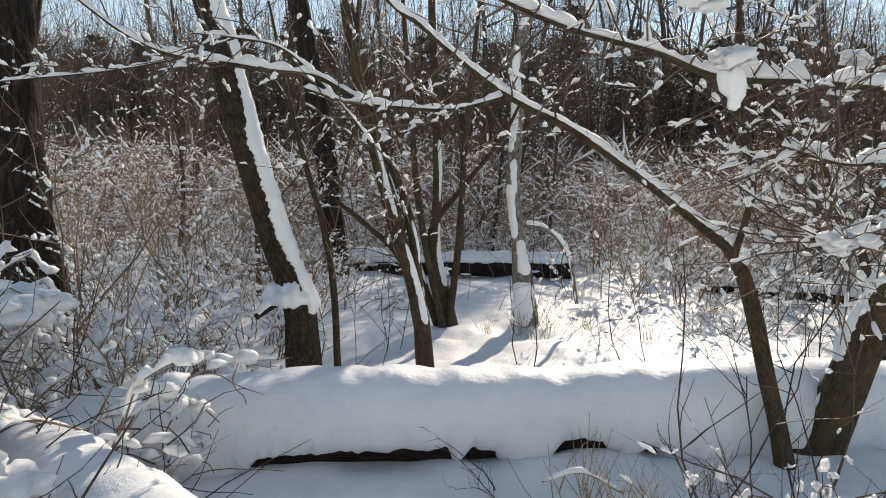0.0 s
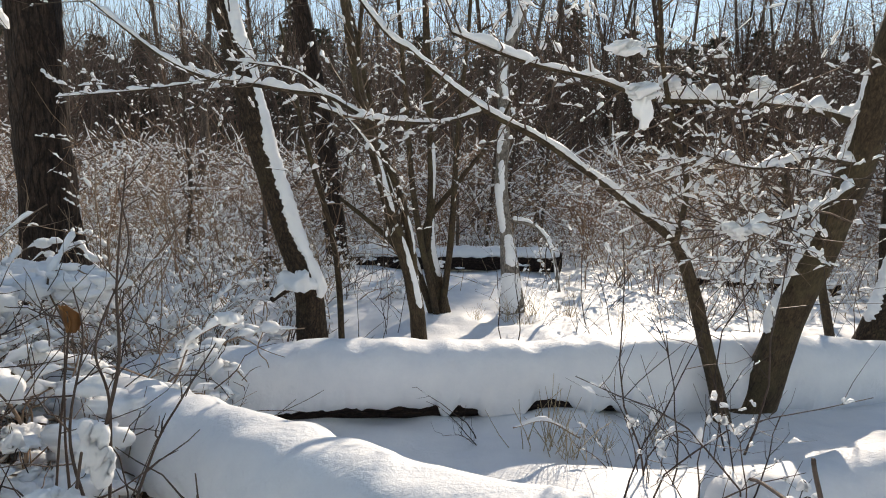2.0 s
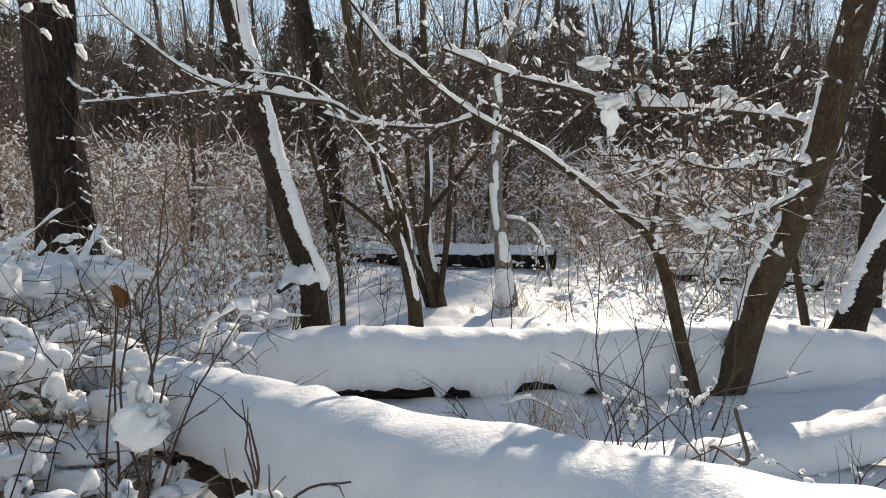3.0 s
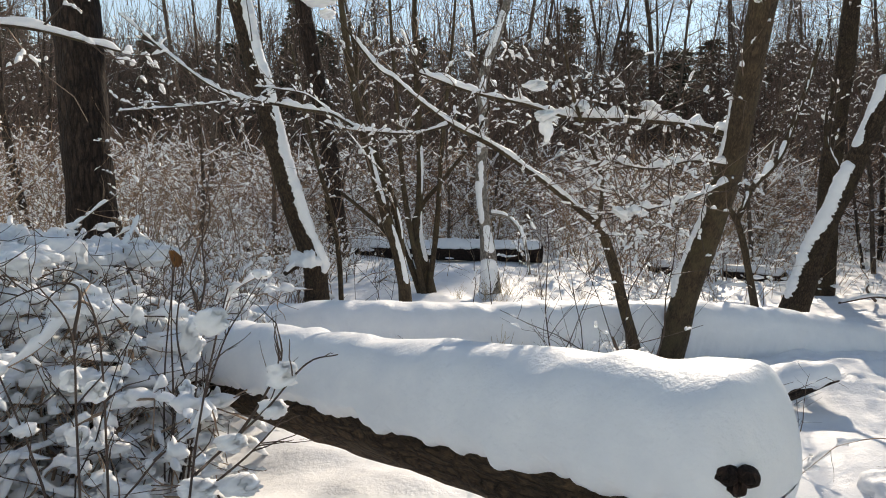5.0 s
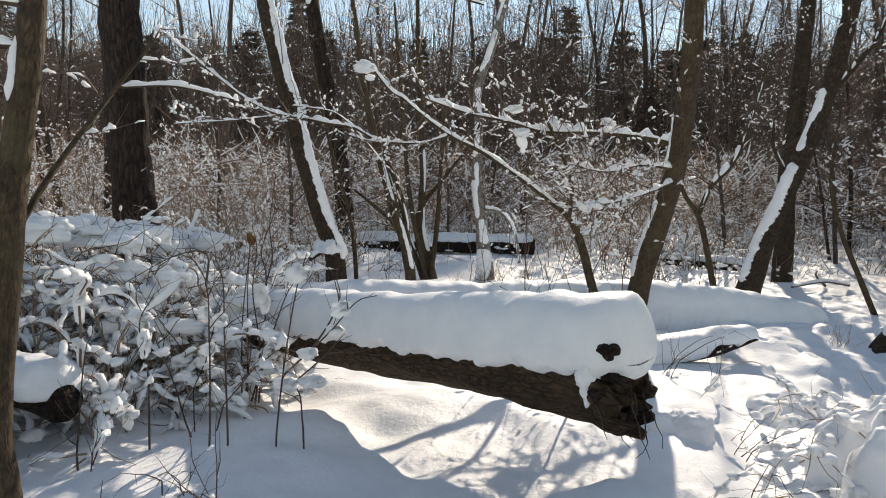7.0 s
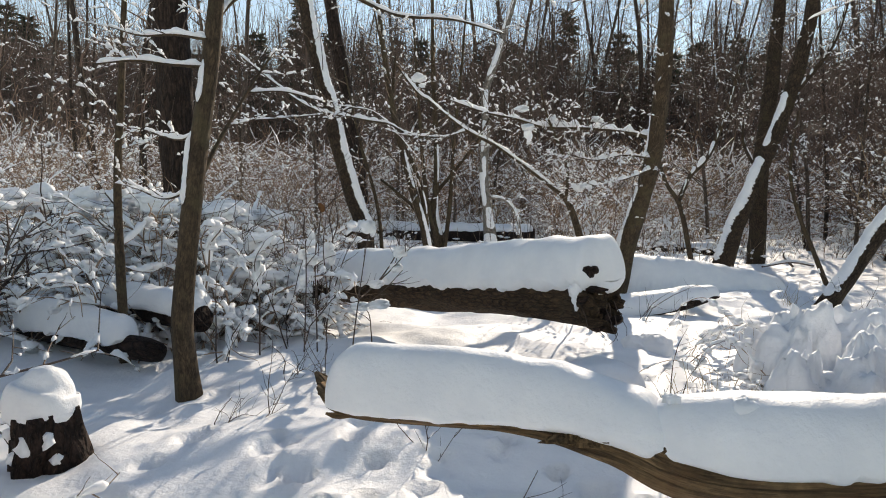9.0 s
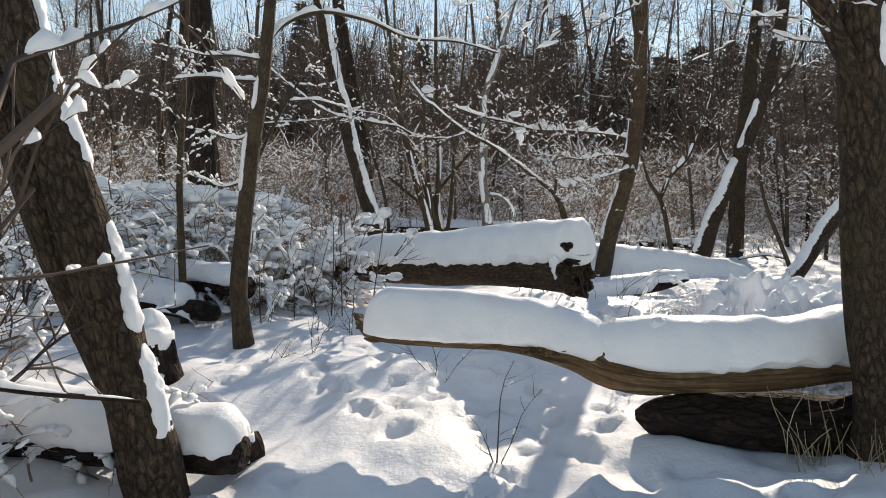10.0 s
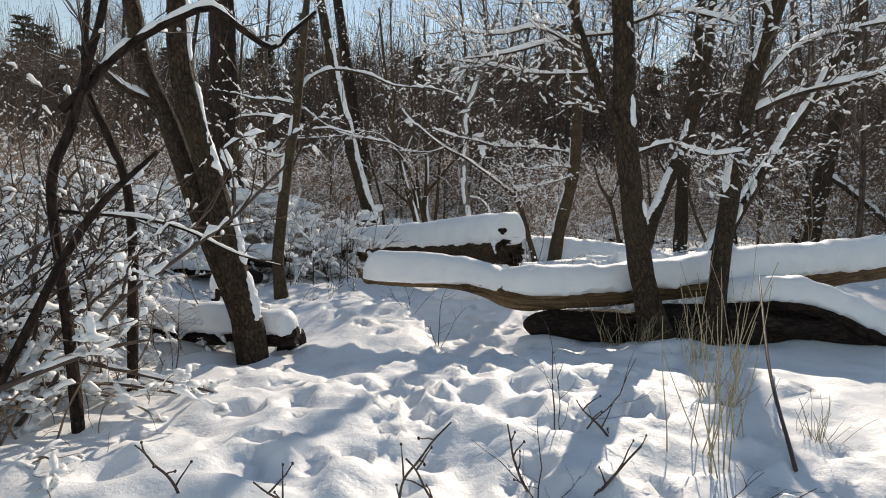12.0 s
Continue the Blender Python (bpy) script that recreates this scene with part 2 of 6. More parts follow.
def snow_ridge(bag, line, width, height, drop=0.2, sides=10, seed=0, lumps=0.35, scale=7.0, ragged=0.0, taper=0.06, fine=0.0, bare=None):
    """A rounded bank of snow along the top of a line. width and height are factors of the radius plus metres: (factor, metres)."""
    p, r = line[:, :3], line[:, 3]
    d = np.gradient(p, axis=0)
    d[:, 2] = 0
    d /= np.linalg.norm(d, axis=1)[:, None] + 1e-9
    side = np.stack((d[:, 1], -d[:, 0], 0 * d[:, 0]), 1)
    run = np.concatenate(([0], np.cumsum(np.linalg.norm(np.diff(p, axis=0), axis=1))))
    lump = 1 + lumps * 2 * (ripple(run * scale, 0 * run, seed) - 0.5) + lumps * 0.7 * (ripple(run * scale * 2.7, 0 * run + 9, seed) - 0.5)
    ends = np.clip(np.minimum(run, run[-1] - run) / taper, 0.0, 1)
    ends = np.clip(np.sqrt(1 - (1 - ends) ** 2), 0.03, 1)
    w = (width[0] * r + width[1]) * (0.6 + 0.4 * lump) * (0.08 + 0.92 * ends)
    h = (height[0] * r + height[1]) * lump * ends
    a = np.linspace(0, 2 * np.pi, sides, endpoint=False)
    ca = np.sign(np.cos(a)) * np.abs(np.cos(a)) ** 0.8
    sa = np.sin(a)
    low = r * drop * (0.3 + 0.7 * ends)
    if bare:
        f = run / run[-1]
        low = low * (1 - bare[2] * np.clip(np.minimum(f - bare[0], bare[1] - f) / 0.03, 0, 1) * np.clip((0.65 * ripple(run * 2.9 + 4, 0 * run, seed + 11) + 0.35 * ripple(run * 11, 0 * run, seed + 12) - 0.34) * 5, 0, 1))
    z = np.where(sa[None] > 0, sa[None] * h[:, None], sa[None] * low[:, None])
    lat = ca[None] * w[:, None]
    if ragged:
        edge = np.clip(1 - np.abs(sa[None] + 0.35) * 1.4, 0, 1)
        z = z + ragged * edge * (0.8 * (ripple(run[:, None] * 6.3, a[None] * 0 + 3 * np.sign(ca[None]), seed + 2) - 0.55) + 0.6 * (ripple(run[:, None] * 15, 3 * np.sign(ca[None]), seed + 3) - 0.5) + 0.5 * (ripple(run[:, None] * 33, 3 * np.sign(ca[None]), seed + 4) - 0.5))
    if fine:
        z = z + fine * (ripple(run[:, None] * 9, lat * 9, seed + 6) - 0.5) * (sa[None] > 0)
        lat = lat * (1 + fine * 2 * (ripple(run[:, None] * 8, a[None] * 2, seed + 8) - 0.5))
    top = p + np.stack((0 * r, 0 * r, r * 0.55), 1)
    ring = top[:, None] + lat[..., None] * side[:, None]
    ring[..., 2] += z
    bag.rings(ring)


def snow_strip(bag, line, facing, half, thick, seed=0, sides=8, ragged=0.35, start=0.0, stop=1.0, scale=9.0):
    """Snow plastered along one side of a trunk."""
    n = len(line)
    line = line[int(n * start):max(int(n * stop), int(n * start) + 3)]
    p, r = line[:, :3], line[:, 3]
    t, s, u = frames_along(p)
    f = np.array(facing, float)
    f = f[None] - (t @ f)[:, None] * t
    f /= np.linalg.norm(f, axis=1)[:, None]
    g = np.cross(t, f)
    run = np.concatenate(([0], np.cumsum(np.linalg.norm(np.diff(p, axis=0), axis=1))))
    ends = np.clip(np.minimum(run, run[-1] - run) / 0.05, 0.03, 1)

    def edge(k):
        n = 1.7 * (ripple(run * scale * 0.25, 0 * run + k, seed + k) - 0.5) + 0.35 * (ripple(run * scale * 1.1, 0 * run, seed + 7 + k) - 0.5) + 0.5 * (ripple(run * scale * 5.0, 0 * run, seed + 17 + k) - 0.5)
        return half * np.clip(1 + ragged * n, 0.12, 2) * ends ** 0.4

    lo, hi = -edge(0), edge(5)
    k = np.linspace(0, 1, sides)
    ang = lo[:, None] * (1 - k) + hi[:, None] * k
    rough_top = 0.45 + 0.7 * ripple(run * 6, 0 * run + 2, seed)[:, None] + 0.6 * (ripple(run[:, None] * 26, k[None] * 5, seed + 3) - 0.4)
    depth = thick * np.sin(np.pi * k)[None] ** 0.5 * ends[:, None] * np.clip(rough_top, 0.15, 2)
    out = p[:, None] + (r[:, None] * 0.98 + depth)[..., None] * (np.cos(ang)[..., None] * f[:, None] + np.sin(ang)[..., None] * g[:, None])
    back = p[:, None] + (r[:, None] * 0.8 + 0 * depth)[..., None] * (np.cos(ang)[..., None] * f[:, None] + np.sin(ang)[..., None] * g[:, None])
    bag.rings(np.concatenate((out, back[:, ::-1]), 1))


def lump(bag, at, size, seed=0, flat=0.7, n=7, m=10, rough=0.45):
    """A rounded uneven clump."""
    th = np.linspace(0.12, np.pi - 0.12, n)
    a = np.linspace(0, 2 * np.pi, m, endpoint=False)
    rr = 1 + rough * 2 * (ripple(np.cos(a)[None] * 1.7 + th[:, None] * 2, np.sin(a)[None] * 1.7 + th[:, None], seed) - 0.5)
    if n > 9:
        rr = rr + rough * (ripple(np.cos(a)[None] * 4.5 + th[:, None] * 4, np.sin(a)[None] * 4.5 + th[:, None] * 3, seed + 1) - 0.5)
    x = np.sin(th)[:, None] * np.cos(a)[None] * rr
    y = np.sin(th)[:, None] * np.sin(a)[None] * rr
    z = np.cos(th)[:, None] * flat * (0.8 + 0.2 * rr)
    size = np.array(size if np.ndim(size) else (size, size, size), float)
    bag.rings(np.stack((x, y, z), -1)[::-1] * size + np.array(at, float))


def dome(bag, at, size, seed=0, low=0.62, rough=0.7, n=26, m=44):
    """A rounded mound of snow, open downwards to the angle low (in half turns)."""
    th, ph = np.linspace(0.03, np.pi * low, n), np.linspace(0, 2 * np.pi, m, endpoint=False)
    ux, uy = np.sin(th)[:, None] * np.cos(ph)[None], np.sin(th)[:, None] * np.sin(ph)[None]
    rr = 1 + rough * ((ripple(ux * 2.6 + seed * 3, uy * 2.6, 61) - 0.5) + 0.55 * (ripple(ux * 6 + seed, uy * 6, 62) - 0.5) + 0.3 * (ripple(ux * 13, uy * 13 + seed, 63) - 0.5))
    bag.rings((np.stack((ux * rr, uy * rr, np.cos(th)[:, None] * rr), -1) * np.array(size, float) + np.array(at, float))[::-1])


def bent(rng, start, way, length, r0, r1, steps=4, wander=0.25, rise=0.0):
    """A wandering line with its radius: rows of x, y, z, r."""
    p, d = np.array(start, float), np.array(way, float)
    d /= np.linalg.norm(d)
    rows = [(*p, r0)]
    for i in range(steps):
        d = d + rng.normal(0, wander, 3) * 0.6 + np.array((0, 0, rise))
        d /= np.linalg.norm(d)
        p = p + d * length / steps
        rows.append((*p, r0 + (r1 - r0) * (i + 1) / steps))
    return np.array(rows)


def twig_snow(bag, rng, line, chance, fat=(1.6, 0.006), tall=(1.6, 0.008), longest=0.11):
    """Bits of snow lying on a thin branch."""
    n = len(line)
    for i in range(n - 1):
        d = line[i + 1, :3] - line[i, :3]
        size = np.linalg.norm(d)
        if size < 1e-6 or abs(d[2]) / size > 0.72 or rng.random() > chance:
            continue
        a = rng.uniform(0, 0.5)
        b = min(1.0, a + longest / size * rng.uniform(0.25, 1))
        grown = rng.uniform(0.5, 1.5)
        k = a + (b - a) * np.array((0.0, 0.03, 0.12, 0.32, 0.6, 0.86, 0.97, 1.0))[:, None]
        seg = line[i] * (1 - k) + line[i + 1] * k
        seg[2:-2, :3] += rng.normal(0, 0.3 * fat[1], (4, 3))
        snow_ridge(bag, seg, (fat[0], fat[1] * grown), (tall[0], tall[1] * grown), 0.3, 7, int(rng.integers(999)), 0.8, 50.0, taper=size * (b - a) * 0.45)


def spray(wood, snow, rng, line, count, length, r0, chance=0.5, spread=1.0, rise=0.15, level=1, steps=4, sides=4, lo=0.1, tall=(1.6, 0.01), fat=(1.6, 0.006)):
    """Side twigs along a limb, with smaller ones on them, and snow lying on both."""
    n = len(line)
    for _ in range(count):
        u = rng.uniform(lo, 1.0) * (n - 1.001)
        i = int(u)
        at = line[i, :3] * (1 - u + i) + line[i + 1, :3] * (u - i)
        along = line[i + 1, :3] - line[i, :3]
        along /= np.linalg.norm(along) + 1e-9
        out = rng.normal(0, 1, 3)
        out -= along * (out @ along)
        out /= np.linalg.norm(out) + 1e-9
        way = along * 0.7 + out * spread + np.array((0, 0, rise))
        size = length * rng.uniform(0.4, 1.15)
        rad = min(r0 * rng.uniform(0.7, 1.2), line[i, 3] * 0.9)
        twig = bent(rng, at, way, size, rad, rad * 0.35, steps, 0.3, rise * 0.3)
        tube(wood, twig, sides, caps=False)
        if snow is not None:
            twig_snow(snow, rng, twig, chance, fat, tall)
        if level > 0:
            spray(wood, snow, rng, twig, int(rng.integers(2, 5)), length * 0.5, rad * 0.6, chance, spread, rise, level - 1, 3, 3, 0.2, tall, fat)


# ---- camera corridor and ground ----
print_rng = np.random.default_rng(77)
PRINTS = []
while len(PRINTS) < 330:
    k = len(PRINTS)
    if k >= 230:
        px, py = print_rng.normal(0.3, 0.7), print_rng.uniform(-4.0, -0.9)
    elif k < 140:
        px, py = print_rng.normal(0.9, 0.85), print_rng.uniform(-6.4, -2.3)
    elif k < 200:
        py = print_rng.uniform(-0.5, 8.0)
        px = print_rng.normal(4.0 + (py - 3) * 0.22, 0.55)
    else:
        px, py = print_rng.normal(0.4, 0.8), print_rng.uniform(-1.9, 0.2)
    size = print_rng.uniform(0.035, 0.075)
    PRINTS.append((px, py, size, size * print_rng.uniform(1.0, 1.6), print_rng.uniform(0, 3.1), print_rng.uniform(0.03, 0.065)))


def terrain(x, y):
    x, y = np.asarray(x, float), np.asarray(y, float)
    far = np.clip((np.hypot(x, y) - 14) / 60, 0, 1)
    z = 0.11 * (ripple(x * 0.55 + 3, y * 0.55, 1) - 0.5) + 0.1 * (ripple(x * 1.5, y * 1.5 + 7, 2) - 0.5)
    z = z + 0.035 * (ripple(x * 4.2, y * 4.2, 3) - 0.5) * (0.4 + 1.6 * ripple(x * 0.7, y * 0.7, 8))
    z = z + 0.03 * (ripple(x * 2.7, y * 2.7, 14) - 0.5) + 0.012 * (ripple(x * 8.5, y * 8.5, 15) - 0.5)
    z = z + 0.1 * np.exp(-((x - 2.3) ** 2 + (y + 2.35) ** 2) / 0.25) - 0.05 * np.exp(-((x + 0.8) ** 2 + (y + 2.65) ** 2) / 0.3)
    # the open snow lies a little lower than the clearing
    dip, edge = np.clip((-0.9 - y) / 1.2, 0, 1), np.clip((1.5 - x) / 0.8, 0, 1)
    z = z - 0.085 * dip * dip * (3 - 2 * dip) * edge * edge * (3 - 2 * edge)
    z = z + far * 2.2 * (ripple(x * 0.03, y * 0.03, 5) - 0.3)
    # trodden ground: many small hollows
    worn = np.clip(1.2 - np.hypot((x - 1.0) / 2.1, (y + 4.6) / 2.6), 0, 1) + np.clip(1.1 - np.hypot((x - 4.2 - (y - 3) * 0.25) / 1.0, (y - 3.0) / 3.6), 0, 1)
    worn = np.clip(worn * 2.2, 0, 1)
    cell = ripple(x * 4.3 + ripple(x * 2, y * 2, 21), y * 4.3 + ripple(x * 2, y * 2, 22), 11)
    z = z - worn * 0.05 * np.clip((cell - 0.5) / 0.3, 0, 1)
    z = z + worn * (0.055 * (ripple(x * 6.5, y * 6.5, 12) - 0.5) + 0.03 * (ripple(x * 15, y * 15, 13) - 0.5))
    for px, py, rx, ry, turn, deep in PRINTS:
        m = (np.abs(x - px) < 0.3) & (np.abs(y - py) < 0.3)
        if np.any(m):
            dx, dy = x - px, y - py
            u, v = dx * math.cos(turn) + dy * math.sin(turn), dy * math.cos(turn) - dx * math.sin(turn)
            q = np.hypot(u / rx, v / ry)
            z = z - np.where(m, deep * (np.clip(1.15 - q, 0, 0.5) * 2 - 0.3 * np.exp(-((q - 1.45) / 0.22) ** 2)), 0)
    return z


def ground_z(x, y):
    return float(terrain(x, y))


def axis(lo, hi, step, far, grow=1.22):
    mid = list(np.arange(lo, hi + step, step))
    up, s = [mid[-1]], step
    while up[-1] < far:
        s *= grow
        up.append(up[-1] + s)
    down, s = [mid[0]], step
    while down[-1] > -far:
        s *= grow
        down.append(down[-1] - s)
    return np.array(down[:0:-1] + mid + up[1:])


gx, gy = axis(-4.5, 5.5, 0.04, 900), axis(-7.5, 9.0, 0.04, 900)
XX, YY = np.meshgrid(gx, gy)
ZZ = terrain(XX, YY)
nx, ny = len(gx), len(gy)
idx = np.arange(nx * ny).reshape(ny, nx)
quads = np.stack((idx[:-1, :-1], idx[:-1, 1:], idx[1:, 1:], idx[1:, :-1]), -1).reshape(-1, 4)
gm = bpy.data.meshes.new("ground")
gm.from_pydata(np.stack((XX, YY, ZZ), -1).reshape(-1, 3).tolist(), [], quads.tolist())
gm.polygons.foreach_set("use_smooth", [True] * len(gm.polygons))
gm.materials.append(SNOW)
tagged(new("ground", gm), "deep uneven sunlit snow covering the forest floor", "snow ground", kind="structure")


# ---- fallen logs ----
def log(label, rows, mat, sides=22, rough=0.1, step=0.05, seed=1, ragged_end=False):
    line = smooth_line(rows, step)
    ob = thing("fallen_log", label, "log", at=tuple(line[len(line) // 2, :3]))
    bag = Bag()
    tube(bag, line, sides, rough, seed, caps=not ragged_end, fine=0.1)
    if ragged_end:
        # a torn, hollow end with splinters of uneven length
        p, r = line[-1, :3], line[-1, 3]
        t, s, u = frames_along(line[:, :3])
        t, s, u = t[-1], s[-1], u[-1]
        a = np.linspace(0, 2 * np.pi, sides, endpoint=False)
        tear = 0.07 * ripple(a * 3.3, 0 * a, seed + 3) + 0.05 * ripple(a * 7, 0 * a + 4, seed + 4)
        tear = tear * (1 - 0.85 * np.clip(np.sin(a) + 0.3, 0, 1))
        rr = r * (1 - 0.22 * np.clip(np.sin(a) + 0.45, 0, 1)) * (1 + rough * (ripple(np.cos(a) * 2.2 + 9, np.sin(a) * 2.2, seed) - 0.5))
        ring = []
        for k, (out, along) in enumerate(((1.0, 0.0), (0.98, 0.6), (0.93, 1.0), (0.74, 0.95), (0.64, 0.7), (0.5, 0.55), (0.2, 0.7))):
            w = out * rr * (1 + 0.12 * (k > 2) * (ripple(a * 4, 0 * a + k, 17) - 0.5))
            ring.append(p + w[:, None] * (np.cos(a)[:, None] * s + np.sin(a)[:, None] * u) + (tear * along)[:, None] * t)
        bag.rings(np.array(ring))
    under(part("trunk", bag, mat), ob)
    return ob, line


def bank(label, line, width, height, drop, seed, lumps=0.12, scale=1.6, ragged=0.05, taper=0.12, sides=34, fine=0.03, bare=None):
    """A bank of snow on a log."""
    bag = Bag()
    run = np.concatenate(([0], np.cumsum(np.linalg.norm(np.diff(line[:, :3], axis=0), axis=1))))
    tip = taper * (1 - np.cos(np.linspace(0, np.pi / 2, 14)))
    t = np.concatenate((tip, np.arange(taper + 0.016, run[-1] - taper - 0.008, 0.016), run[-1] - tip[::-1]))
    line = np.stack([np.interp(t, run, line[:, k]) for k in range(4)], 1)
    snow_ridge(bag, line, width, height, drop, sides, seed, lumps, scale, ragged, taper, fine, bare)
    ob = new("snow_bank", bag.mesh("snow_bank", SNOW))
    return tagged(ob, label, "snow")


# long log in the middle ground, nearly buried
mid_log, mid_line = log("dark fallen tree trunk almost buried in thick snow", [
    (-2.0, 2.95, 0.1, 0.15), (-1.2, 3.3, 0.12, 0.17), (0.0, 3.55, 0.13, 0.17), (1.2, 3.8, 0.13, 0.17), (2.6, 4.15, 0.1, 0.16), (3.4, 4.35, 0.03, 0.15), (4.5, 4.6, -0.16, 0.13)], DARK_WOOD, seed=4)
bank("thick smooth snow lying along a fallen log", mid_line, (1.2, 0.045), (0.5, 0.15), 1.9, 3, 0.1, 1.1, 0.1, 0.3, bare=(0.13, 0.5, 0.42))

# the hollow log with its torn end in the air
near_log, near_line = log("brown rotten fallen log, raised, with a torn hollow end", [
    (-2.3, 2.95, 0.12, 0.11), (-1.4, 2.25, 0.22, 0.13), (-0.6, 1.55, 0.31, 0.15), (0.1, 0.93, 0.41, 0.165), (0.65, 0.44, 0.49, 0.18), (1.08, 0.04, 0.55, 0.195), (1.15, -0.03, 0.555, 0.2)],
    ROTTEN, 28, 0.12, seed=7, ragged_end=True)
bank("deep rounded snow cap on the hollow log", np.vstack((near_line, near_line[-1:] + (0.075, -0.075, -0.01, 0.0))), (1.05, 0.035), (0.4, 0.19), 0.55, 12, 0.06, 1.3, 0.07, 0.13, 44)

# dark raised wood lumps at the torn end, in place of a heart-shaped hollow's shade in the snow
bag = Bag()
for dx, dz, w in ((-0.026, 0.012, 0.032), (0.024, 0.016, 0.028), (-0.002, -0.012, 0.026)):
    lump(bag, (1.062 + dx * 0.85, -0.195 - dx * 0.3, 0.715 + dz), (w, w * 1.1, w), 4, 0.9, 12, 16, 0.2)
under(part("knot", bag, DARK_WOOD, None, "dark raised wood in place of a hollow knot"), near_log)
# rotten shards standing out of the torn end
r = np.random.default_rng(19)
t_end, s_end, u_end = (v[-1] for v in frames_along(near_line[:, :3]))
if s_end[1] > 0:
    s_end = -s_end
for k in range(26):
    a = r.uniform(-2.9, 0.5)
    d = 0.2 * r.uniform(0.55, 1.0)
    at = near_line[-1, :3] + d * (math.cos(a) * s_end + math.sin(a) * u_end) - 0.03 * t_end
    size = r.uniform(0.07, 0.17) * (1.2 if a > -1.0 else 0.9)
    w = r.uniform(0.016, 0.042)
    line = smooth_line([(*at, w), (*(at + t_end * size * 0.55 + r.normal(0, 0.012, 3)), w * r.uniform(0.8, 1.1)), (*(at + t_end * size + r.normal(0, 0.02, 3)), w * r.uniform(0.15, 0.5))], 0.012)
    bag = Bag()
    tube(bag, line, 9, 0.5, k, fine=0.5)
    under(part("shard", bag, ROTTEN if k % 3 else DARK_WOOD, None, "rotten splintered shard"), near_log)
# a tongue of snow hanging down beside the torn end
bag = Bag()
for k, (q, z, w) in enumerate(((0.2, 0.6, 0.045), (0.195, 0.56, 0.03), (0.19, 0.52, 0.016))):
    lump(bag, near_line[-2, :3] * (1, 1, 0) + q * s_end * (1, 1, 0) + (0, 0, z), (w, w, 0.055), 30 + k, 1.0, 14, 18, 0.3)
tagged(new("snow_tongue", bag.mesh("snow_tongue", SNOW)), "tongue of snow hanging over the torn log end", "snow")


# splinters and rootlets hanging from the torn end
rng = np.random.default_rng(3)
for k in range(9):
    bag = Bag()
    tube(bag, bent(rng, (1.12 + rng.uniform(-0.1, 0.12), -0.06 + rng.uniform(-0.12, 0.08), 0.42 + rng.uniform(-0.03, 0.14)), (rng.normal(0.3, 0.5), rng.normal(-0.4, 0.4), -1), rng.uniform(0.1, 0.32), 0.004, 0.0015, 5, 0.4), 4)
    under(part("rootlet", bag, TWIG_DARK), near_log)

# the bent dead limb in front, with bare wood showing
limb_log, limb_line = log("bent dead limb of bare weathered wood over the snow", [
    (-0.24, -1.5, 0.36, 0.03), (-0.13, -1.62, 0.335, 0.042), (0.2, -1.66, 0.33, 0.05), (0.57, -1.72, 0.345, 0.066), (0.88, -1.84, 0.34, 0.092), (1.14, -1.93, 0.285, 0.11), (1.6, -1.99, 0.31, 0.105),
    (2.06, -1.95, 0.36, 0.105), (3.0, -1.6, 0.43, 0.115), (3.75, -1.3, 0.47, 0.12), (4.67, -0.9, 0.55, 0.13), (5.8, -0.4, 0.68, 0.14)], BARE_WOOD, 22, 0.14, seed=9)
k_dip = int(np.argmin(np.abs(limb_line[:, 0] - 1.1)))
bank("thick snow lying on the tip of the bent limb", limb_line[2:k_dip + 1], (0.3, 0.105), (-2.0, 0.325), 0.75, 21, 0.05, 1.6, 0.02, 0.16, 40, bare=(0.55, 1.1, 0.75))
bank("thick snow lying along the dead limb", limb_line[k_dip - 3:], (1.1, 0.04), (0.4, 0.16), 0.5, 22, 0.12, 1.2, 0.05, 0.55, 36)

r = np.random.default_rng(64)
for k in range(9):
    x = r.uniform(0.98, 1.26)
    w = r.uniform(0.018, 0.05)
    bag = Bag()
    dome(bag, (x, -1.95 + r.uniform(-0.06, 0.06), 0.47 + 0.4 * abs(x - 1.12) + r.uniform(-0.02, 0.03)), (w * 1.4, w, w * 0.9), k + 40, 0.75, 0.9, 12, 18)
    tagged(new("snow_lump", bag.mesh("snow_lump", SNOW)), "small crumbling lump of snow in the dip of the limb", "snow", "lumps on the limb")
# broken prongs at the tip and a burl where the limb bends
for k, rows in enumerate(([(-0.2, -1.52, 0.36, 0.035), (-0.25, -1.45, 0.375, 0.026), (-0.3, -1.39, 0.39, 0.008)], [(-0.18, -1.54, 0.345, 0.03), (-0.24, -1.48, 0.335, 0.018), (-0.27, -1.46, 0.32, 0.006)], [(-0.1, -1.63, 0.31, 0.022), (-0.15, -1.66, 0.305, 0.014), (-0.19, -1.67, 0.315, 0.005)])):
    bag = Bag()
    tube(bag, smooth_line(rows, 0.01), 10, 0.3, k + 3, fine=0.3)
    under(part("splinter", bag, BARE_WOOD, None, "splintered pale wood"), limb_log)
bag = Bag()
lump(bag, (0.76, -1.865, 0.345), (0.14, 0.045, 0.035), 5, 1.0, 14, 22, 0.6)
lump(bag, (0.86, -1.91, 0.37), (0.05, 0.04, 0.03), 8, 1.0, 12, 18, 0.6)
under(part("burl", bag, BARE_WOOD, None, "gnarled brown burl"), limb_log)

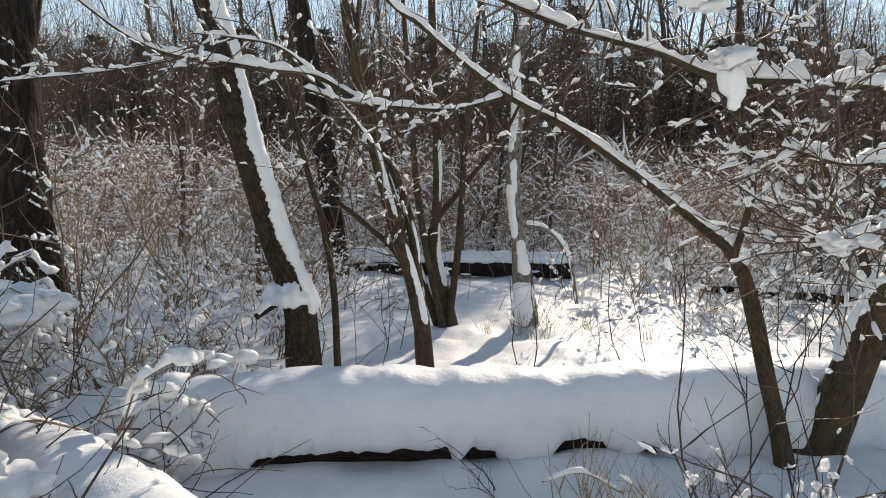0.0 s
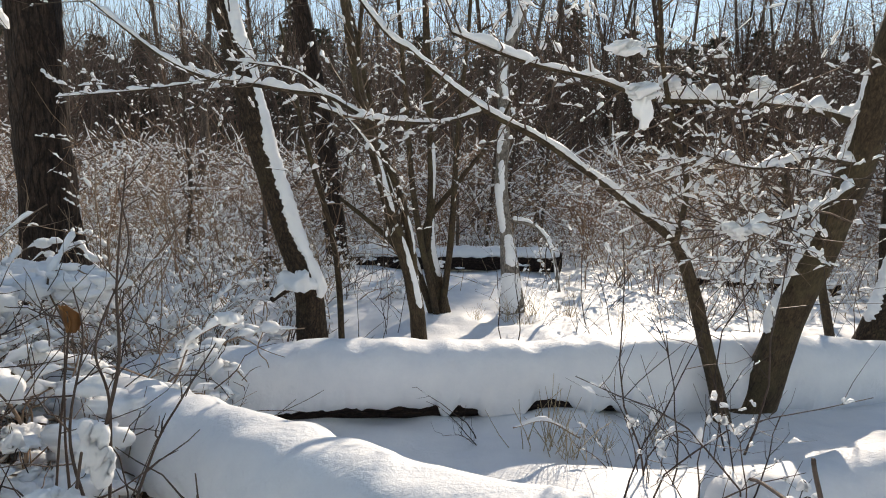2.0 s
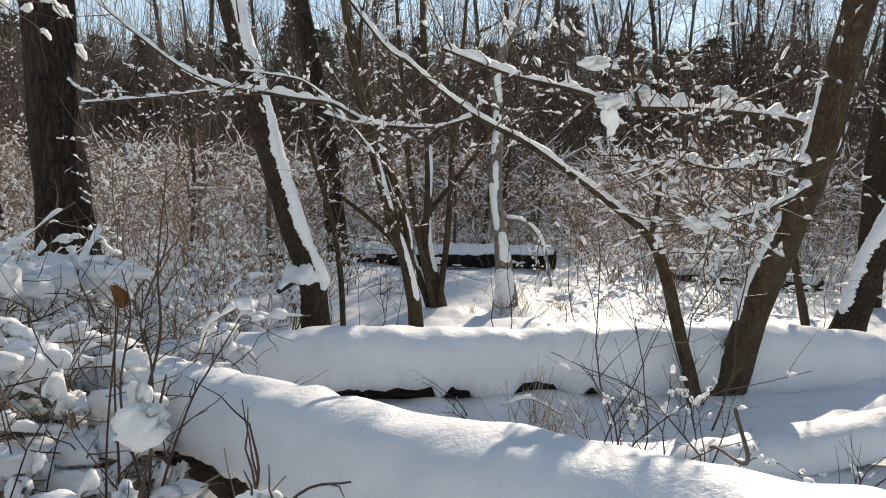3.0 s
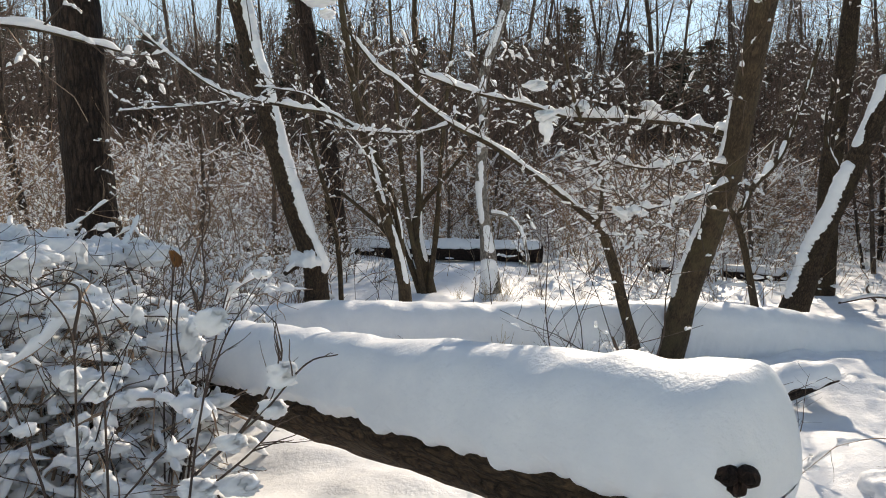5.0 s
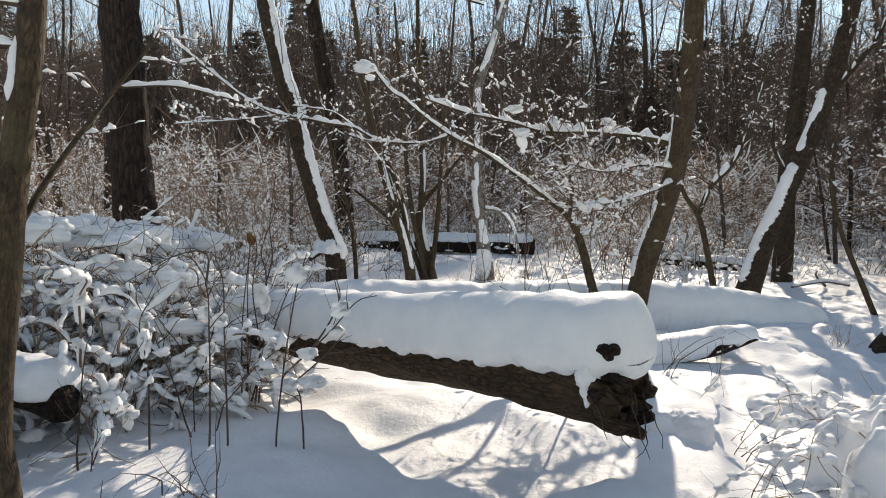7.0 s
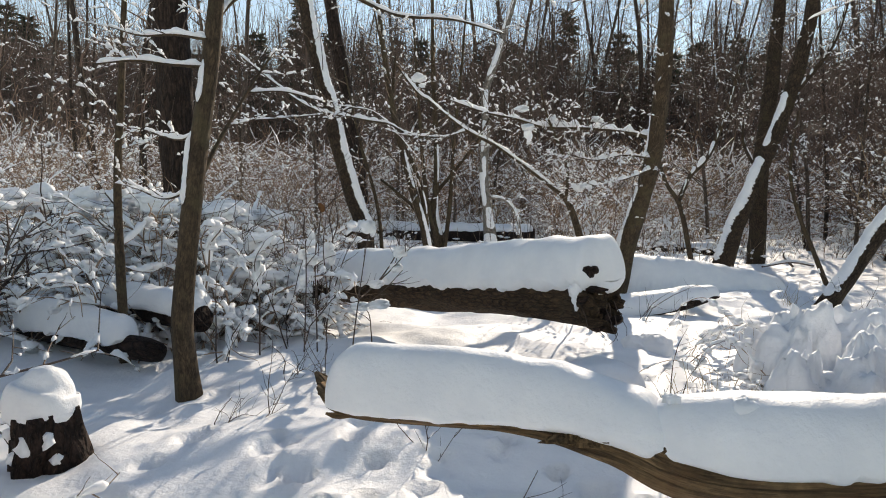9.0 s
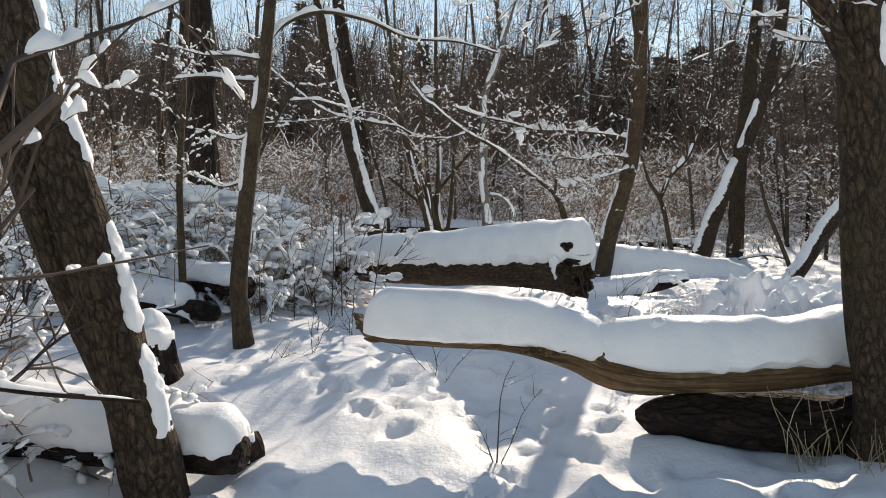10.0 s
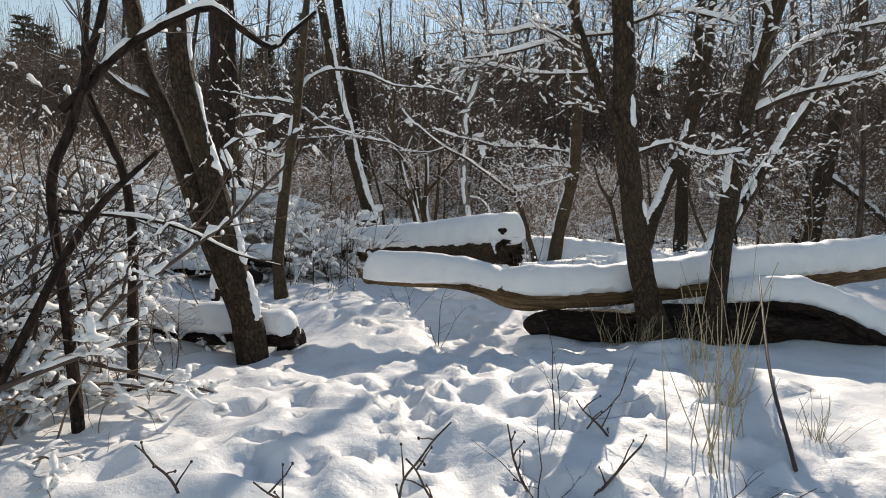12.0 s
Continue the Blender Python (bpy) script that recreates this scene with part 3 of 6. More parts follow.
under_log, under_line = log("wet dark log lying under the bent limb", [
    (1.2, -1.86, 0.03, 0.02), (1.27, -1.9, 0.04, 0.07), (1.4, -1.94, 0.045, 0.11), (1.7, -1.99, 0.05, 0.13), (2.2, -2.0, 0.07, 0.14), (2.9, -1.98, 0.09, 0.14), (3.6, -1.95, 0.1, 0.13), (5.0, -1.9, 0.08, 0.12)], DARK_WOOD, 30, 0.5, seed=11)
side_log, side_line = log("snowy limb sloping down beside the dead limb", [
    (2.7, -1.85, 0.26, 0.09), (2.95, -1.9, 0.3, 0.095), (3.29, -1.97, 0.32, 0.095), (3.61, -2.03, 0.25, 0.09), (3.98, -2.12, 0.08, 0.085), (4.4, -2.3, -0.1, 0.08)], DARK_WOOD, seed=12)
bank("thick snow along the sloping limb", side_line, (1.15, 0.03), (0.4, 0.12), 0.6, 31, 0.12, 1.5, 0.04, 0.12)

# far log in the clearing
far_log, far_line = log("far dark fallen trunk across the clearing", [
    (-5.0, 10.9, 0.12, 0.13), (-2.8, 11.1, 0.15, 0.16), (-0.5, 11.3, 0.17, 0.18), (1.75, 11.5, 0.18, 0.2)], DARK_WOOD, step=0.15, seed=14)
bank("snow lying along the far trunk", far_line, (1.05, 0.02), (0.4, 0.1), 0.2, 41, 0.25, 1.2, 0.04, 0.15, 18)

# short broken piece beside the trodden path
stub_log, stub_line = log("short broken log sticking out of the snow", [(1.3, 2.35, -0.06, 0.08), (2.1, 2.62, 0.0, 0.09), (2.6, 2.76, 0.075, 0.08), (2.97, 2.84, 0.14, 0.03)], DARK_WOOD, seed=15)
bank("snow cap on the short broken log", stub_line, (1.3, 0.05), (0.5, 0.09), 1.3, 43, 0.12, 2.0, 0.03, 0.12, 24, bare=(0.7, 1.1, 0.85))

# logs on the left
left_log, left_line = log("dark fallen log beside the double trunk", [
    (-3.87, -2.00, -0.0334, 0.105), (-2.38, -2.16, -0.044, 0.105), (-1.32, -2.34, -0.0334, 0.105), (-0.632, -2.43, -0.0121, 0.0893), (-0.547, -2.44, -0.0121, 0.0525)], DARK_WOOD, seed=16)
bank("thick snow along the log beside the double trunk", left_line, (1.2, 0.04), (0.4, 0.15), 0.5, 45, 0.2, 2.2, 0.04, 0.12, 24)
back_log, back_line = log("short dark log by the thicket", [(-2.6, 0.75, 0.24, 0.08), (-2.0, 0.45, 0.26, 0.085), (-1.5, 0.2, 0.26, 0.09)], DARK_WOOD, seed=17)
bank("snow cap on the short log by the thicket", back_line, (1.2, 0.05), (0.5, 0.11), 0.4, 46, 0.12, 2.0, 0.03, 0.12, 22)

piece_log, piece_line = log("short dark piece of log under snow", [(0.25, -0.56, -0.06, 0.06), (0.65, -0.47, 0.0, 0.075), (1.05, -0.4, 0.04, 0.075), (1.36, -0.32, 0.05, 0.06)], DARK_WOOD, seed=24)
bank("rounded snow on the short piece of log", piece_line, (1.5, 0.08), (0.4, 0.09), 1.5, 49, 0.2, 2.2, 0.06, 0.2, 30, bare=(0.45, 0.9, 0.75))
low_log, low_line = log("low dark log half buried by the thicket", [(-3.0, 0.5, 0.1, 0.07), (-2.3, 0.12, 0.12, 0.08), (-1.72, -0.1, 0.11, 0.075), (-1.62, -0.13, 0.1, 0.04)], DARK_WOOD, seed=19)
bank("snow lying on the half-buried log", low_line[:-6], (1.15, 0.05), (0.5, 0.14), 0.3, 48, 0.2, 2.0, 0.05, 0.15, 22)


def stump(at, r, high, cap, label, seed):
    """A rotten stump with a broken rim, a rounded snow cone on top and snow stuck to its side."""
    x, y = at
    z = ground_z(x, y)
    rng = np.random.default_rng(seed)
    ob = thing("stump", label, "tree stump", at=(x, y, z))
    bag = Bag()
    body = smooth_line([(x, y, z - 0.1, r * 1.2), (x + 0.01, y, z + high * 0.5, r), (x, y, z + high, r * 0.92)], 0.02)
    tube(bag, body, 34, 0.3, seed, fine=0.5)
    under(part("wood", bag, DARK_WOOD), ob)
    for k in range(7):
        bag = Bag()
        a = rng.uniform(0, 6.28)
        p = (x + math.cos(a) * r * 0.8, y + math.sin(a) * r * 0.8, z + high - 0.03)
        tube(bag, bent(rng, p, (0, 0, 1), rng.uniform(0.05, 0.09), 0.03, 0.008, 3, 0.3), 6)
        under(part("splinter", bag, DARK_WOOD), ob)
    bag = Bag()
    tube(bag, smooth_line([(x, y, z + high - 0.06, r * 0.8), (x, y, z + high - 0.01, r * 1.0), (x - 0.01, y, z + high + cap * 0.3, r * 0.98), (x, y + 0.01, z + high + cap * 0.58, r * 0.8), (x + 0.014, y, z + high + cap * 0.84, r * 0.46), (x + 0.018, y, z + high + cap * 0.96, r * 0.22), (x + 0.018, y, z + high + cap, r * 0.04)], 0.012), 30, 0.12, seed + 2, fine=0.04)
    under(part("snow_cap", bag, SNOW, None, "white snow cap"), ob)
    for k, (turn, up, w) in enumerate(((-1.5, 0.55, 0.28), (-1.95, 0.3, 0.2), (-0.9, 0.62, 0.24), (-0.6, 0.25, 0.18), (-2.3, 0.7, 0.16))):
        bag = Bag()
        lump(bag, (x + math.cos(turn) * r * 0.96, y + math.sin(turn) * r * 0.96, z + high * up), (r * w, r * w, r * w * 1.2), seed + k, 1.0, 10, 14, 0.5)
        under(part("snow_patch", bag, SNOW, None, "snow stuck to the side"), ob)
    return ob


stump((-1.5, -1.42), 0.135, 0.25, 0.2, "dark rotten stump wearing a tall snow cap", 3)
stump((-0.66, -2.24), 0.08, 0.1, 0.1, "small dark stump with a round snow cap", 5)
stump((-1.55, 4.35), 0.1, 0.16, 0.1, "low dark stump beside the leaning trunk", 8)


# ---- trees ----
def tree(label, rows, mat, limbs=(), plaster=(), seed=1, name="tree", sides=20, rough=0.1, twigs=0, twig_len=0.5, twig_r=0.006, twig_mat=None, chance=0.5, flare=0.0, limb_snow=(0.9, 0.012, 1.4, 0.014), twig_lo=0.45, limb_twigs=8):
    """A trunk through rows of x, y, z, radius, with limbs (rows, snowy) and strips of snow (facing, half angle, thickness, start, stop)."""
    rng = np.random.default_rng(seed)
    line = smooth_line(rows, 0.06)
    if flare:
        k = np.exp(-np.linspace(0, 1, len(line)) * 14)
        line[:, 3] *= 1 + flare * k
    ob = thing(name, label, "tree", at=tuple(line[0, :3]))
    bag = Bag()
    tube(bag, line, sides, rough, seed, fine=0.08)
    under(part("trunk", bag, mat), ob)
    wood, snow = Bag(), Bag()
    for rows2, snowy in limbs:
        l2 = smooth_line(rows2, 0.05)
        b2 = Bag()
        tube(b2, l2, 10, 0.12, seed + 2)
        under(part("limb", b2, mat), ob)
        if snowy:
            b3 = Bag()
            w0, w1, h0, h1 = limb_snow
            l3 = smooth_line(rows2, 0.025)
            snow_ridge(b3, l3, (w0 * 0.85, w1 * 0.8), (h0 * 0.85, h1 * 0.85), 0.3, 10, seed + 3, 0.85, 14.0, 0.0, 0.04)
            under(part("limb_snow", b3, LOOSE, None, "snow lying on the limb"), ob)
        if limb_twigs:
            spray(wood, snow, rng, l2, limb_twigs, twig_len, twig_r, chance, lo=0.25)
    if twigs:
        spray(wood, snow, rng, line, twigs, twig_len, twig_r, chance, lo=twig_lo)
    if wood.n:
        under(part("twig_spray", wood, twig_mat or TWIG_NEAR, None, "thin bare twigs", "stuff"), ob)
    if snow.n:
        under(part("twig_snow", snow, LOOSE, None, "bits of snow on twigs", "stuff"), ob)
    for k, (facing, half, thick, a, b) in enumerate(plaster):
        b4 = Bag()
        fine = smooth_line(rows, 0.011)
        if flare:
            fine[:, 3] *= 1 + flare * np.exp(-np.linspace(0, 1, len(fine)) * 14)
        snow_strip(b4, fine, facing, half, thick, seed + 20 + k, 11, 0.6, a, b, 13.0)
        under(part("plastered_snow", b4, SNOW, None, "snow plastered along the bark"), ob)
    return ob


# leaning trunk behind the long log, standing on a short upright base
tree("leaning brown trunk with a broad strip of snow", [
    (-1.13, 4.6, -0.1, 0.13), (-1.14, 4.57, 0.35, 0.12), (-1.16, 4.52, 0.66, 0.118), (-1.27, 4.46, 0.99, 0.11), (-1.47, 4.42, 1.66, 0.105), (-1.65, 4.38, 2.38, 0.1), (-1.83, 4.34, 3.07, 0.092), (-2.05, 4.25, 4.2, 0.075), (-2.3, 4.1, 5.4, 0.05)],
    BARK, plaster=[((0.85, -0.35, 0.3), 0.7, 0.03, 0.115, 0.72)], seed=31, twigs=26, twig_len=0.7, limbs=[([(-1.16, 4.5, 0.7, 0.04), (-1.3, 4.35, 0.62, 0.03), (-1.38, 4.28, 0.55, 0.02)], True)], limb_twigs=0)
bag = Bag()
dome(bag, (-1.2, 4.43, 0.66), (0.15, 0.13, 0.12), 9, 0.6, 0.6)
tagged(new("snow_tuft", bag.mesh("snow_tuft", SNOW)), "skirt of snow round the foot of the leaning trunk", "snow", "tufts in branches")
# tall conifer-barked trunk
tree("tall thick dark furrowed trunk standing in the thicket", [
    (-4.46, 6.35, -0.1, 0.34), (-4.5, 6.3, 0.5, 0.3), (-4.57, 6.3, 1.56, 0.285), (-4.63, 6.3, 2.88, 0.275), (-4.7, 6.3, 4.2, 0.26), (-4.8, 6.3, 7.0, 0.22)],
    BARK_PINE, seed=33, sides=30, rough=0.12, flare=0.3, twigs=7, twig_len=0.6, twig_lo=0.15, twig_mat=TWIG_DARK, chance=0.3)
tree("tall dark trunk far behind the stems", [(-2.2, 10.4, -0.1, 0.2), (-2.3, 10.4, 0.9, 0.185), (-2.39, 10.4, 1.8, 0.18), (-2.63, 10.4, 3.15, 0.165), (-2.91, 10.4, 4.57, 0.15), (-3.3, 10.4, 7.0, 0.11)], BARK_PINE, seed=34, twigs=40, twig_len=0.9, twig_lo=0.2, twig_mat=TWIG_DARK)

# clump of stems
for k, (rows, nt_) in enumerate([
        ([(-0.28, 5.1, -0.1, 0.07), (-0.36, 5.1, 0.53, 0.065), (-0.55, 5.1, 1.15, 0.055), (-0.74, 5.1, 1.81, 0.048), (-0.9, 5.1, 2.46, 0.042), (-1.05, 5.1, 3.4, 0.03), (-1.2, 5.1, 4.6, 0.015)], 24),
        ([(-0.16, 6.9, -0.1, 0.09), (-0.3, 6.9, 0.5, 0.075), (-0.36, 6.9, 0.9, 0.06), (-0.35, 6.9, 1.68, 0.05), (-0.4, 6.9, 2.56, 0.045), (-0.46, 6.9, 3.6, 0.035), (-0.5, 6.9, 5.2, 0.015)], 26),
        ([(-0.27, 5.15, -0.1, 0.05), (-0.38, 5.2, 0.7, 0.045), (-0.42, 5.2, 1.06, 0.04), (-0.57, 5.2, 1.55, 0.034), (-0.8, 5.2, 1.97, 0.03), (-0.9, 5.2, 2.39, 0.026), (-0.86, 5.2, 3.1, 0.015)], 16),
        ([(-0.3, 6.9, 0.1, 0.04), (-0.43, 6.95, 0.95, 0.035), (-0.02, 6.95, 1.57, 0.028), (0.33, 6.95, 2.04, 0.02), (0.6, 6.9, 2.6, 0.012)], 14),
        ([(-0.36, 5.15, 0.3, 0.03), (-0.5, 5.2, 0.85, 0.028), (-0.79, 5.2, 1.14, 0.022), (-1.05, 5.2, 1.34, 0.015)], 10),
        ([(-0.2, 6.8, 0.0, 0.04), (-0.1, 6.8, 1.0, 0.036), (-0.06, 6.8, 2.0, 0.03), (0.05, 6.8, 3.4, 0.02), (0.1, 6.8, 4.6, 0.01)], 18),
        ([(-0.32, 6.9, 0.0, 0.045), (-0.7, 6.9, 1.1, 0.04), (-0.95, 6.9, 1.9, 0.03), (-1.25, 6.9, 3.2, 0.02), (-1.5, 6.9, 4.4, 0.01)], 18),
        ([(-0.25, 6.7, 0.0, 0.04), (-0.5, 6.6, 1.2, 0.034), (-0.62, 6.5, 2.4, 0.028), (-0.75, 6.4, 4.0, 0.015)], 16),
        ([(-0.95, 4.9, -0.05, 0.028), (-1.05, 5.0, 0.9, 0.026), (-1.35, 5.1, 1.9, 0.02), (-1.6, 5.2, 2.9, 0.01)], 10)]):
    tree("slender grey-brown stem of a bare multi-stemmed clump" if k != 8 else "thin bare sapling beside the leaning trunk", rows, BARK_SMOOTH, seed=50 + k, sides=12, rough=0.08, twigs=nt_, twig_len=0.6, twig_r=0.006,
         plaster=[((0.7, -0.6, 0.4), 0.5, 0.008, 0.1, 0.24), ((0.6, -0.7, 0.4), 0.4, 0.008, 0.28, 0.4)] if k in (0, 1, 2, 6) else (), twig_lo=0.2, twig_mat=TWIG_RED if k % 2 else TWIG, chance=0.45)

# pale snag plastered with snow
tree("pale dead trunk plastered white with snow", [(0.65, 7.15, -0.1, 0.17), (0.62, 7.15, 0.3, 0.13), (0.57, 7.15, 0.75, 0.095), (0.53, 7.15, 1.0, 0.075), (0.46, 7.15, 1.52, 0.075), (0.48, 7.15, 2.31, 0.07), (0.44, 7.15, 2.8, 0.065), (0.5, 7.15, 3.1, 0.06), (0.63, 7.15, 3.5, 0.06), (0.85, 7.15, 4.3, 0.05), (1.1, 7.15, 5.2, 0.03)],
     BARK_PALE, plaster=[((-0.4, -1, 0.1), 1.1, 0.02, 0.02, 0.11), ((0.3, -1, 0.1), 0.8, 0.014, 0.12, 0.2), ((-0.9, -1, 0.1), 0.75, 0.012, 0.2, 0.31), ((0.2, -1, 0.1), 0.55, 0.01, 0.29, 0.36), ((-0.7, -1, 0.1), 0.7, 0.01, 0.37, 0.47), ((0.4, -1, 0.1), 0.6, 0.01, 0.48, 0.57), ((-0.5, -0.8, 0.2), 0.8, 0.014, 0.61, 0.74), ((-0.5, -0.8, 0.2), 0.6, 0.014, 0.76, 0.9)],
     seed=61, twigs=14, twig_len=0.6, limbs=[([(0.6, 7.1, 1.1, 0.03), (0.85, 7.0, 1.05, 0.028), (1.05, 6.9, 0.8, 0.025), (1.15, 6.8, 0.3, 0.02)], True)], limb_twigs=3)

# leaning sapling with the long snowy branch
tree("thin leaning tree with a long snow-laden branch", [(1.81, 3.6, -0.06, 0.055), (1.74, 3.57, 0.2, 0.045), (1.66, 3.53, 0.43, 0.042), (1.52, 3.47, 0.87, 0.04), (1.39, 3.4, 1.13, 0.036), (1.21, 3.36, 1.27, 0.026), (0.88, 3.32, 1.51, 0.022), (0.57, 3.29, 1.71, 0.019), (0.23, 3.25, 1.88, 0.017), (-0.04, 3.21, 2.07, 0.015), (-0.2, 3.18, 2.2, 0.013), (-0.33, 3.14, 2.28, 0.011), (-0.6, 3.1, 2.6, 0.007)],
     BARK_SMOOTH, seed=71, sides=14, rough=0.07, plaster=[((0.1, -0.1, 1), 1.1, 0.02, 0.31, 0.97)],
     limbs=[([(1.39, 3.4, 1.1, 0.018), (1.36, 3.15, 1.46, 0.0156), (1.2, 2.9, 1.76, 0.0132), (1.05, 2.6, 2.0, 0.0108), (0.95, 2.35, 2.25, 0.0072)], False),
            ([(0.21, 3.24, 1.87, 0.012), (-0.03, 3.1, 1.79, 0.0108), (-0.3, 3.0, 1.785, 0.0096), (-0.48, 2.9, 1.79, 0.0078), (-0.64, 2.8, 1.83, 0.0048)], True),
            ([(-0.36, 2.95, 1.76, 0.0144), (-0.51, 2.93, 1.85, 0.0144), (-0.63, 2.97, 1.91, 0.015), (-0.86, 3.06, 1.95, 0.015), (-1.05, 3.14, 1.99, 0.015), (-1.4, 3.23, 2.05, 0.0138), (-1.67, 3.31, 2.16, 0.012), (-1.99, 3.4, 2.37, 0.0096), (-2.5, 3.5, 2.75, 0.006)], True),
            ([(-1.35, 3.22, 2.05, 0.0072), (-1.46, 3.3, 2.04, 0.006), (-1.9, 3.45, 2.01, 0.0048), (-2.59, 3.6, 1.98, 0.003)], True),
            ([(-0.62, 2.97, 1.91, 0.0072), (-0.8, 3.0, 2.04, 0.006), (-1.0, 3.0, 2.08, 0.0048), (-1.2, 3.0, 2.1, 0.003)], True),
            ([(-0.62, 2.97, 1.9, 0.0072), (-0.45, 2.95, 1.72, 0.006), (-0.35, 2.9, 1.6, 0.0042)], True)],
     twigs=10, twig_len=0.45, twig_r=0.005, limb_twigs=9, chance=0.55)

# curved trunk standing over the long log, its low bough reaching across
tree("curved olive-brown trunk with a snowy bough", [(2.05, 3.85, -0.1, 0.13), (2.12, 3.8, 0.1, 0.105), (2.19, 3.6, 0.7, 0.1), (2.28, 3.38, 1.25, 0.095), (2.31, 3.15, 1.75, 0.09), (2.28, 2.93, 2.18, 0.085), (2.24, 2.72, 2.49, 0.082), (2.18, 2.5, 2.85, 0.075), (2.1, 2.3, 3.6, 0.065), (2.05, 2.2, 4.6, 0.05)],
     BARK_SMOOTH, seed=73, flare=0.3, plaster=[((-1, 0.1, 0.5), 0.5, 0.03, 0.13, 0.3), ((-1, -0.1, 0.3), 0.35, 0.02, 0.36, 0.47), ((-1, 0, 0.2), 0.3, 0.02, 0.02, 0.1)],
     limbs=[([(2.31, 3.2, 1.82, 0.0245), (1.97, 3.05, 1.87, 0.021), (1.51, 2.9, 1.89, 0.0182), (1.05, 2.75, 1.88, 0.0154), (0.75, 2.6, 1.94, 0.0126), (0.4, 2.45, 1.99, 0.0098), (0.07, 2.3, 2.08, 0.0063)], True),
            ([(2.3, 3.2, 1.6, 0.014), (1.95, 3.0, 1.62, 0.0112), (1.6, 2.8, 1.55, 0.0084), (1.3, 2.7, 1.6, 0.0056)], True),
            ([(2.32, 3.25, 1.5, 0.0112), (2.0, 2.95, 1.38, 0.0091), (1.7, 2.75, 1.3, 0.007), (1.35, 2.5, 1.25, 0.0042)], True)],
     twigs=24, twig_len=0.6, twig_r=0.005, twig_lo=0.4, limb_twigs=46, chance=0.4, limb_snow=(0.9, 0.02, 1.4, 0.028))

# leaning trunks on the right, beyond the path
tree("leaning trunk with snow along its upper side", [(4.12, 6.0, -0.1, 0.16), (4.17, 6.0, 0.02, 0.14), (4.3, 5.95, 0.6, 0.125), (4.46, 5.92, 1.14, 0.115), (4.83, 5.84, 2.25, 0.105), (5.01, 5.76, 3.03, 0.1), (5.11, 5.68, 3.84, 0.09), (5.15, 5.6, 5.0, 0.07), (5.1, 5.5, 6.4, 0.04)], BARK, seed=75, flare=0.2,
     plaster=[((-1, -0.25, 0.3), 0.95, 0.035, 0.05, 0.3), ((-1, -0.2, 0.3), 0.6, 0.025, 0.32, 0.45)], twigs=24, twig_len=0.8,
     limbs=[([(4.6, 5.9, 1.6, 0.03), (4.35, 5.85, 2.0, 0.025), (4.3, 5.8, 2.4, 0.015)], True), ([(4.9, 5.8, 2.6, 0.04), (5.4, 5.6, 3.4, 0.03), (5.6, 5.5, 4.4, 0.015)], True)])
tree("upright dark trunk behind the leaning one", [(5.57, 8.0, -0.1, 0.17), (5.56, 8.0, 0.6, 0.15), (5.55, 8.0, 1.83, 0.14), (5.65, 8.0, 3.64, 0.125), (5.7, 8.0, 5.0, 0.1), (5.8, 8.0, 7.0, 0.06)], BARK, seed=76, twigs=34, twig_len=0.9, twig_lo=0.3)
tree("thin crooked tree with a snowy limb", [(3.78, 6.0, -0.1, 0.05), (3.74, 6.0, 0.1, 0.045), (3.6, 6.0, 0.7, 0.04), (3.47, 6.0, 1.11, 0.036), (3.27, 6.0, 1.4, 0.028), (3.1, 6.0, 1.9, 0.015)], BARK_SMOOTH, seed=77, sides=12,
     limbs=[([(3.47, 6.0, 1.1, 0.035), (3.63, 6.0, 1.5, 0.038), (3.91, 6.0, 1.86, 0.036), (4.15, 6.0, 2.62, 0.03), (4.28, 6.0, 3.2, 0.02)], True)], twigs=10, twig_len=0.5)
tree("dark upright trunk beyond the fallen limbs", [(6.9, 4.9, -0.1, 0.17), (6.95, 4.9, 0.5, 0.15), (7.1, 4.9, 1.8, 0.14), (7.3, 4.9, 3.2, 0.125), (7.6, 4.9, 5.4, 0.09)], BARK, seed=78, twigs=30, twig_len=0.9, twig_lo=0.25,
     limbs=[([(7.1, 4.85, 1.7, 0.04), (7.6, 4.7, 1.3, 0.05), (8.2, 4.5, 0.7, 0.05), (8.6, 4.4, 0.0, 0.05)], True)])

lane_log, lane_line = log("thin fallen log beside the open lane", [(3.6, 10.2, 0.08, 0.09), (4.5, 9.75, 0.1, 0.1), (5.5, 9.0, 0.1, 0.1)], DARK_WOOD, step=0.1, seed=18)
bank("snow along the thin fallen log", lane_line, (1.0, 0.01), (0.5, 0.06), 0.4, 47, 0.2, 1.5, 0.03, 0.15, 18)
tree("leaning snow-covered trunk by the open lane", [(4.3, 3.3, -0.1, 0.11), (4.45, 3.2, 0.25, 0.1), (4.67, 3.13, 0.72, 0.095), (4.86, 3.07, 1.06, 0.09), (5.1, 3.0, 1.5, 0.085), (5.6, 2.9, 2.4, 0.07), (6.2, 2.7, 3.6, 0.04)], BARK, seed=79, plaster=[((-0.8, -0.1, 0.6), 0.8, 0.03, 0.05, 0.6)], twigs=14, twig_len=0.6)
tree("thin curved sapling leaning over the lane", [(5.3, 5.0, -0.08, 0.035), (5.1, 5.05, 0.4, 0.032), (4.85, 5.1, 1.0, 0.028), (4.7, 5.1, 1.6, 0.022), (4.75, 5.1, 2.4, 0.012)], BARK_SMOOTH, seed=80, sides=10, twigs=8, twig_len=0.4)
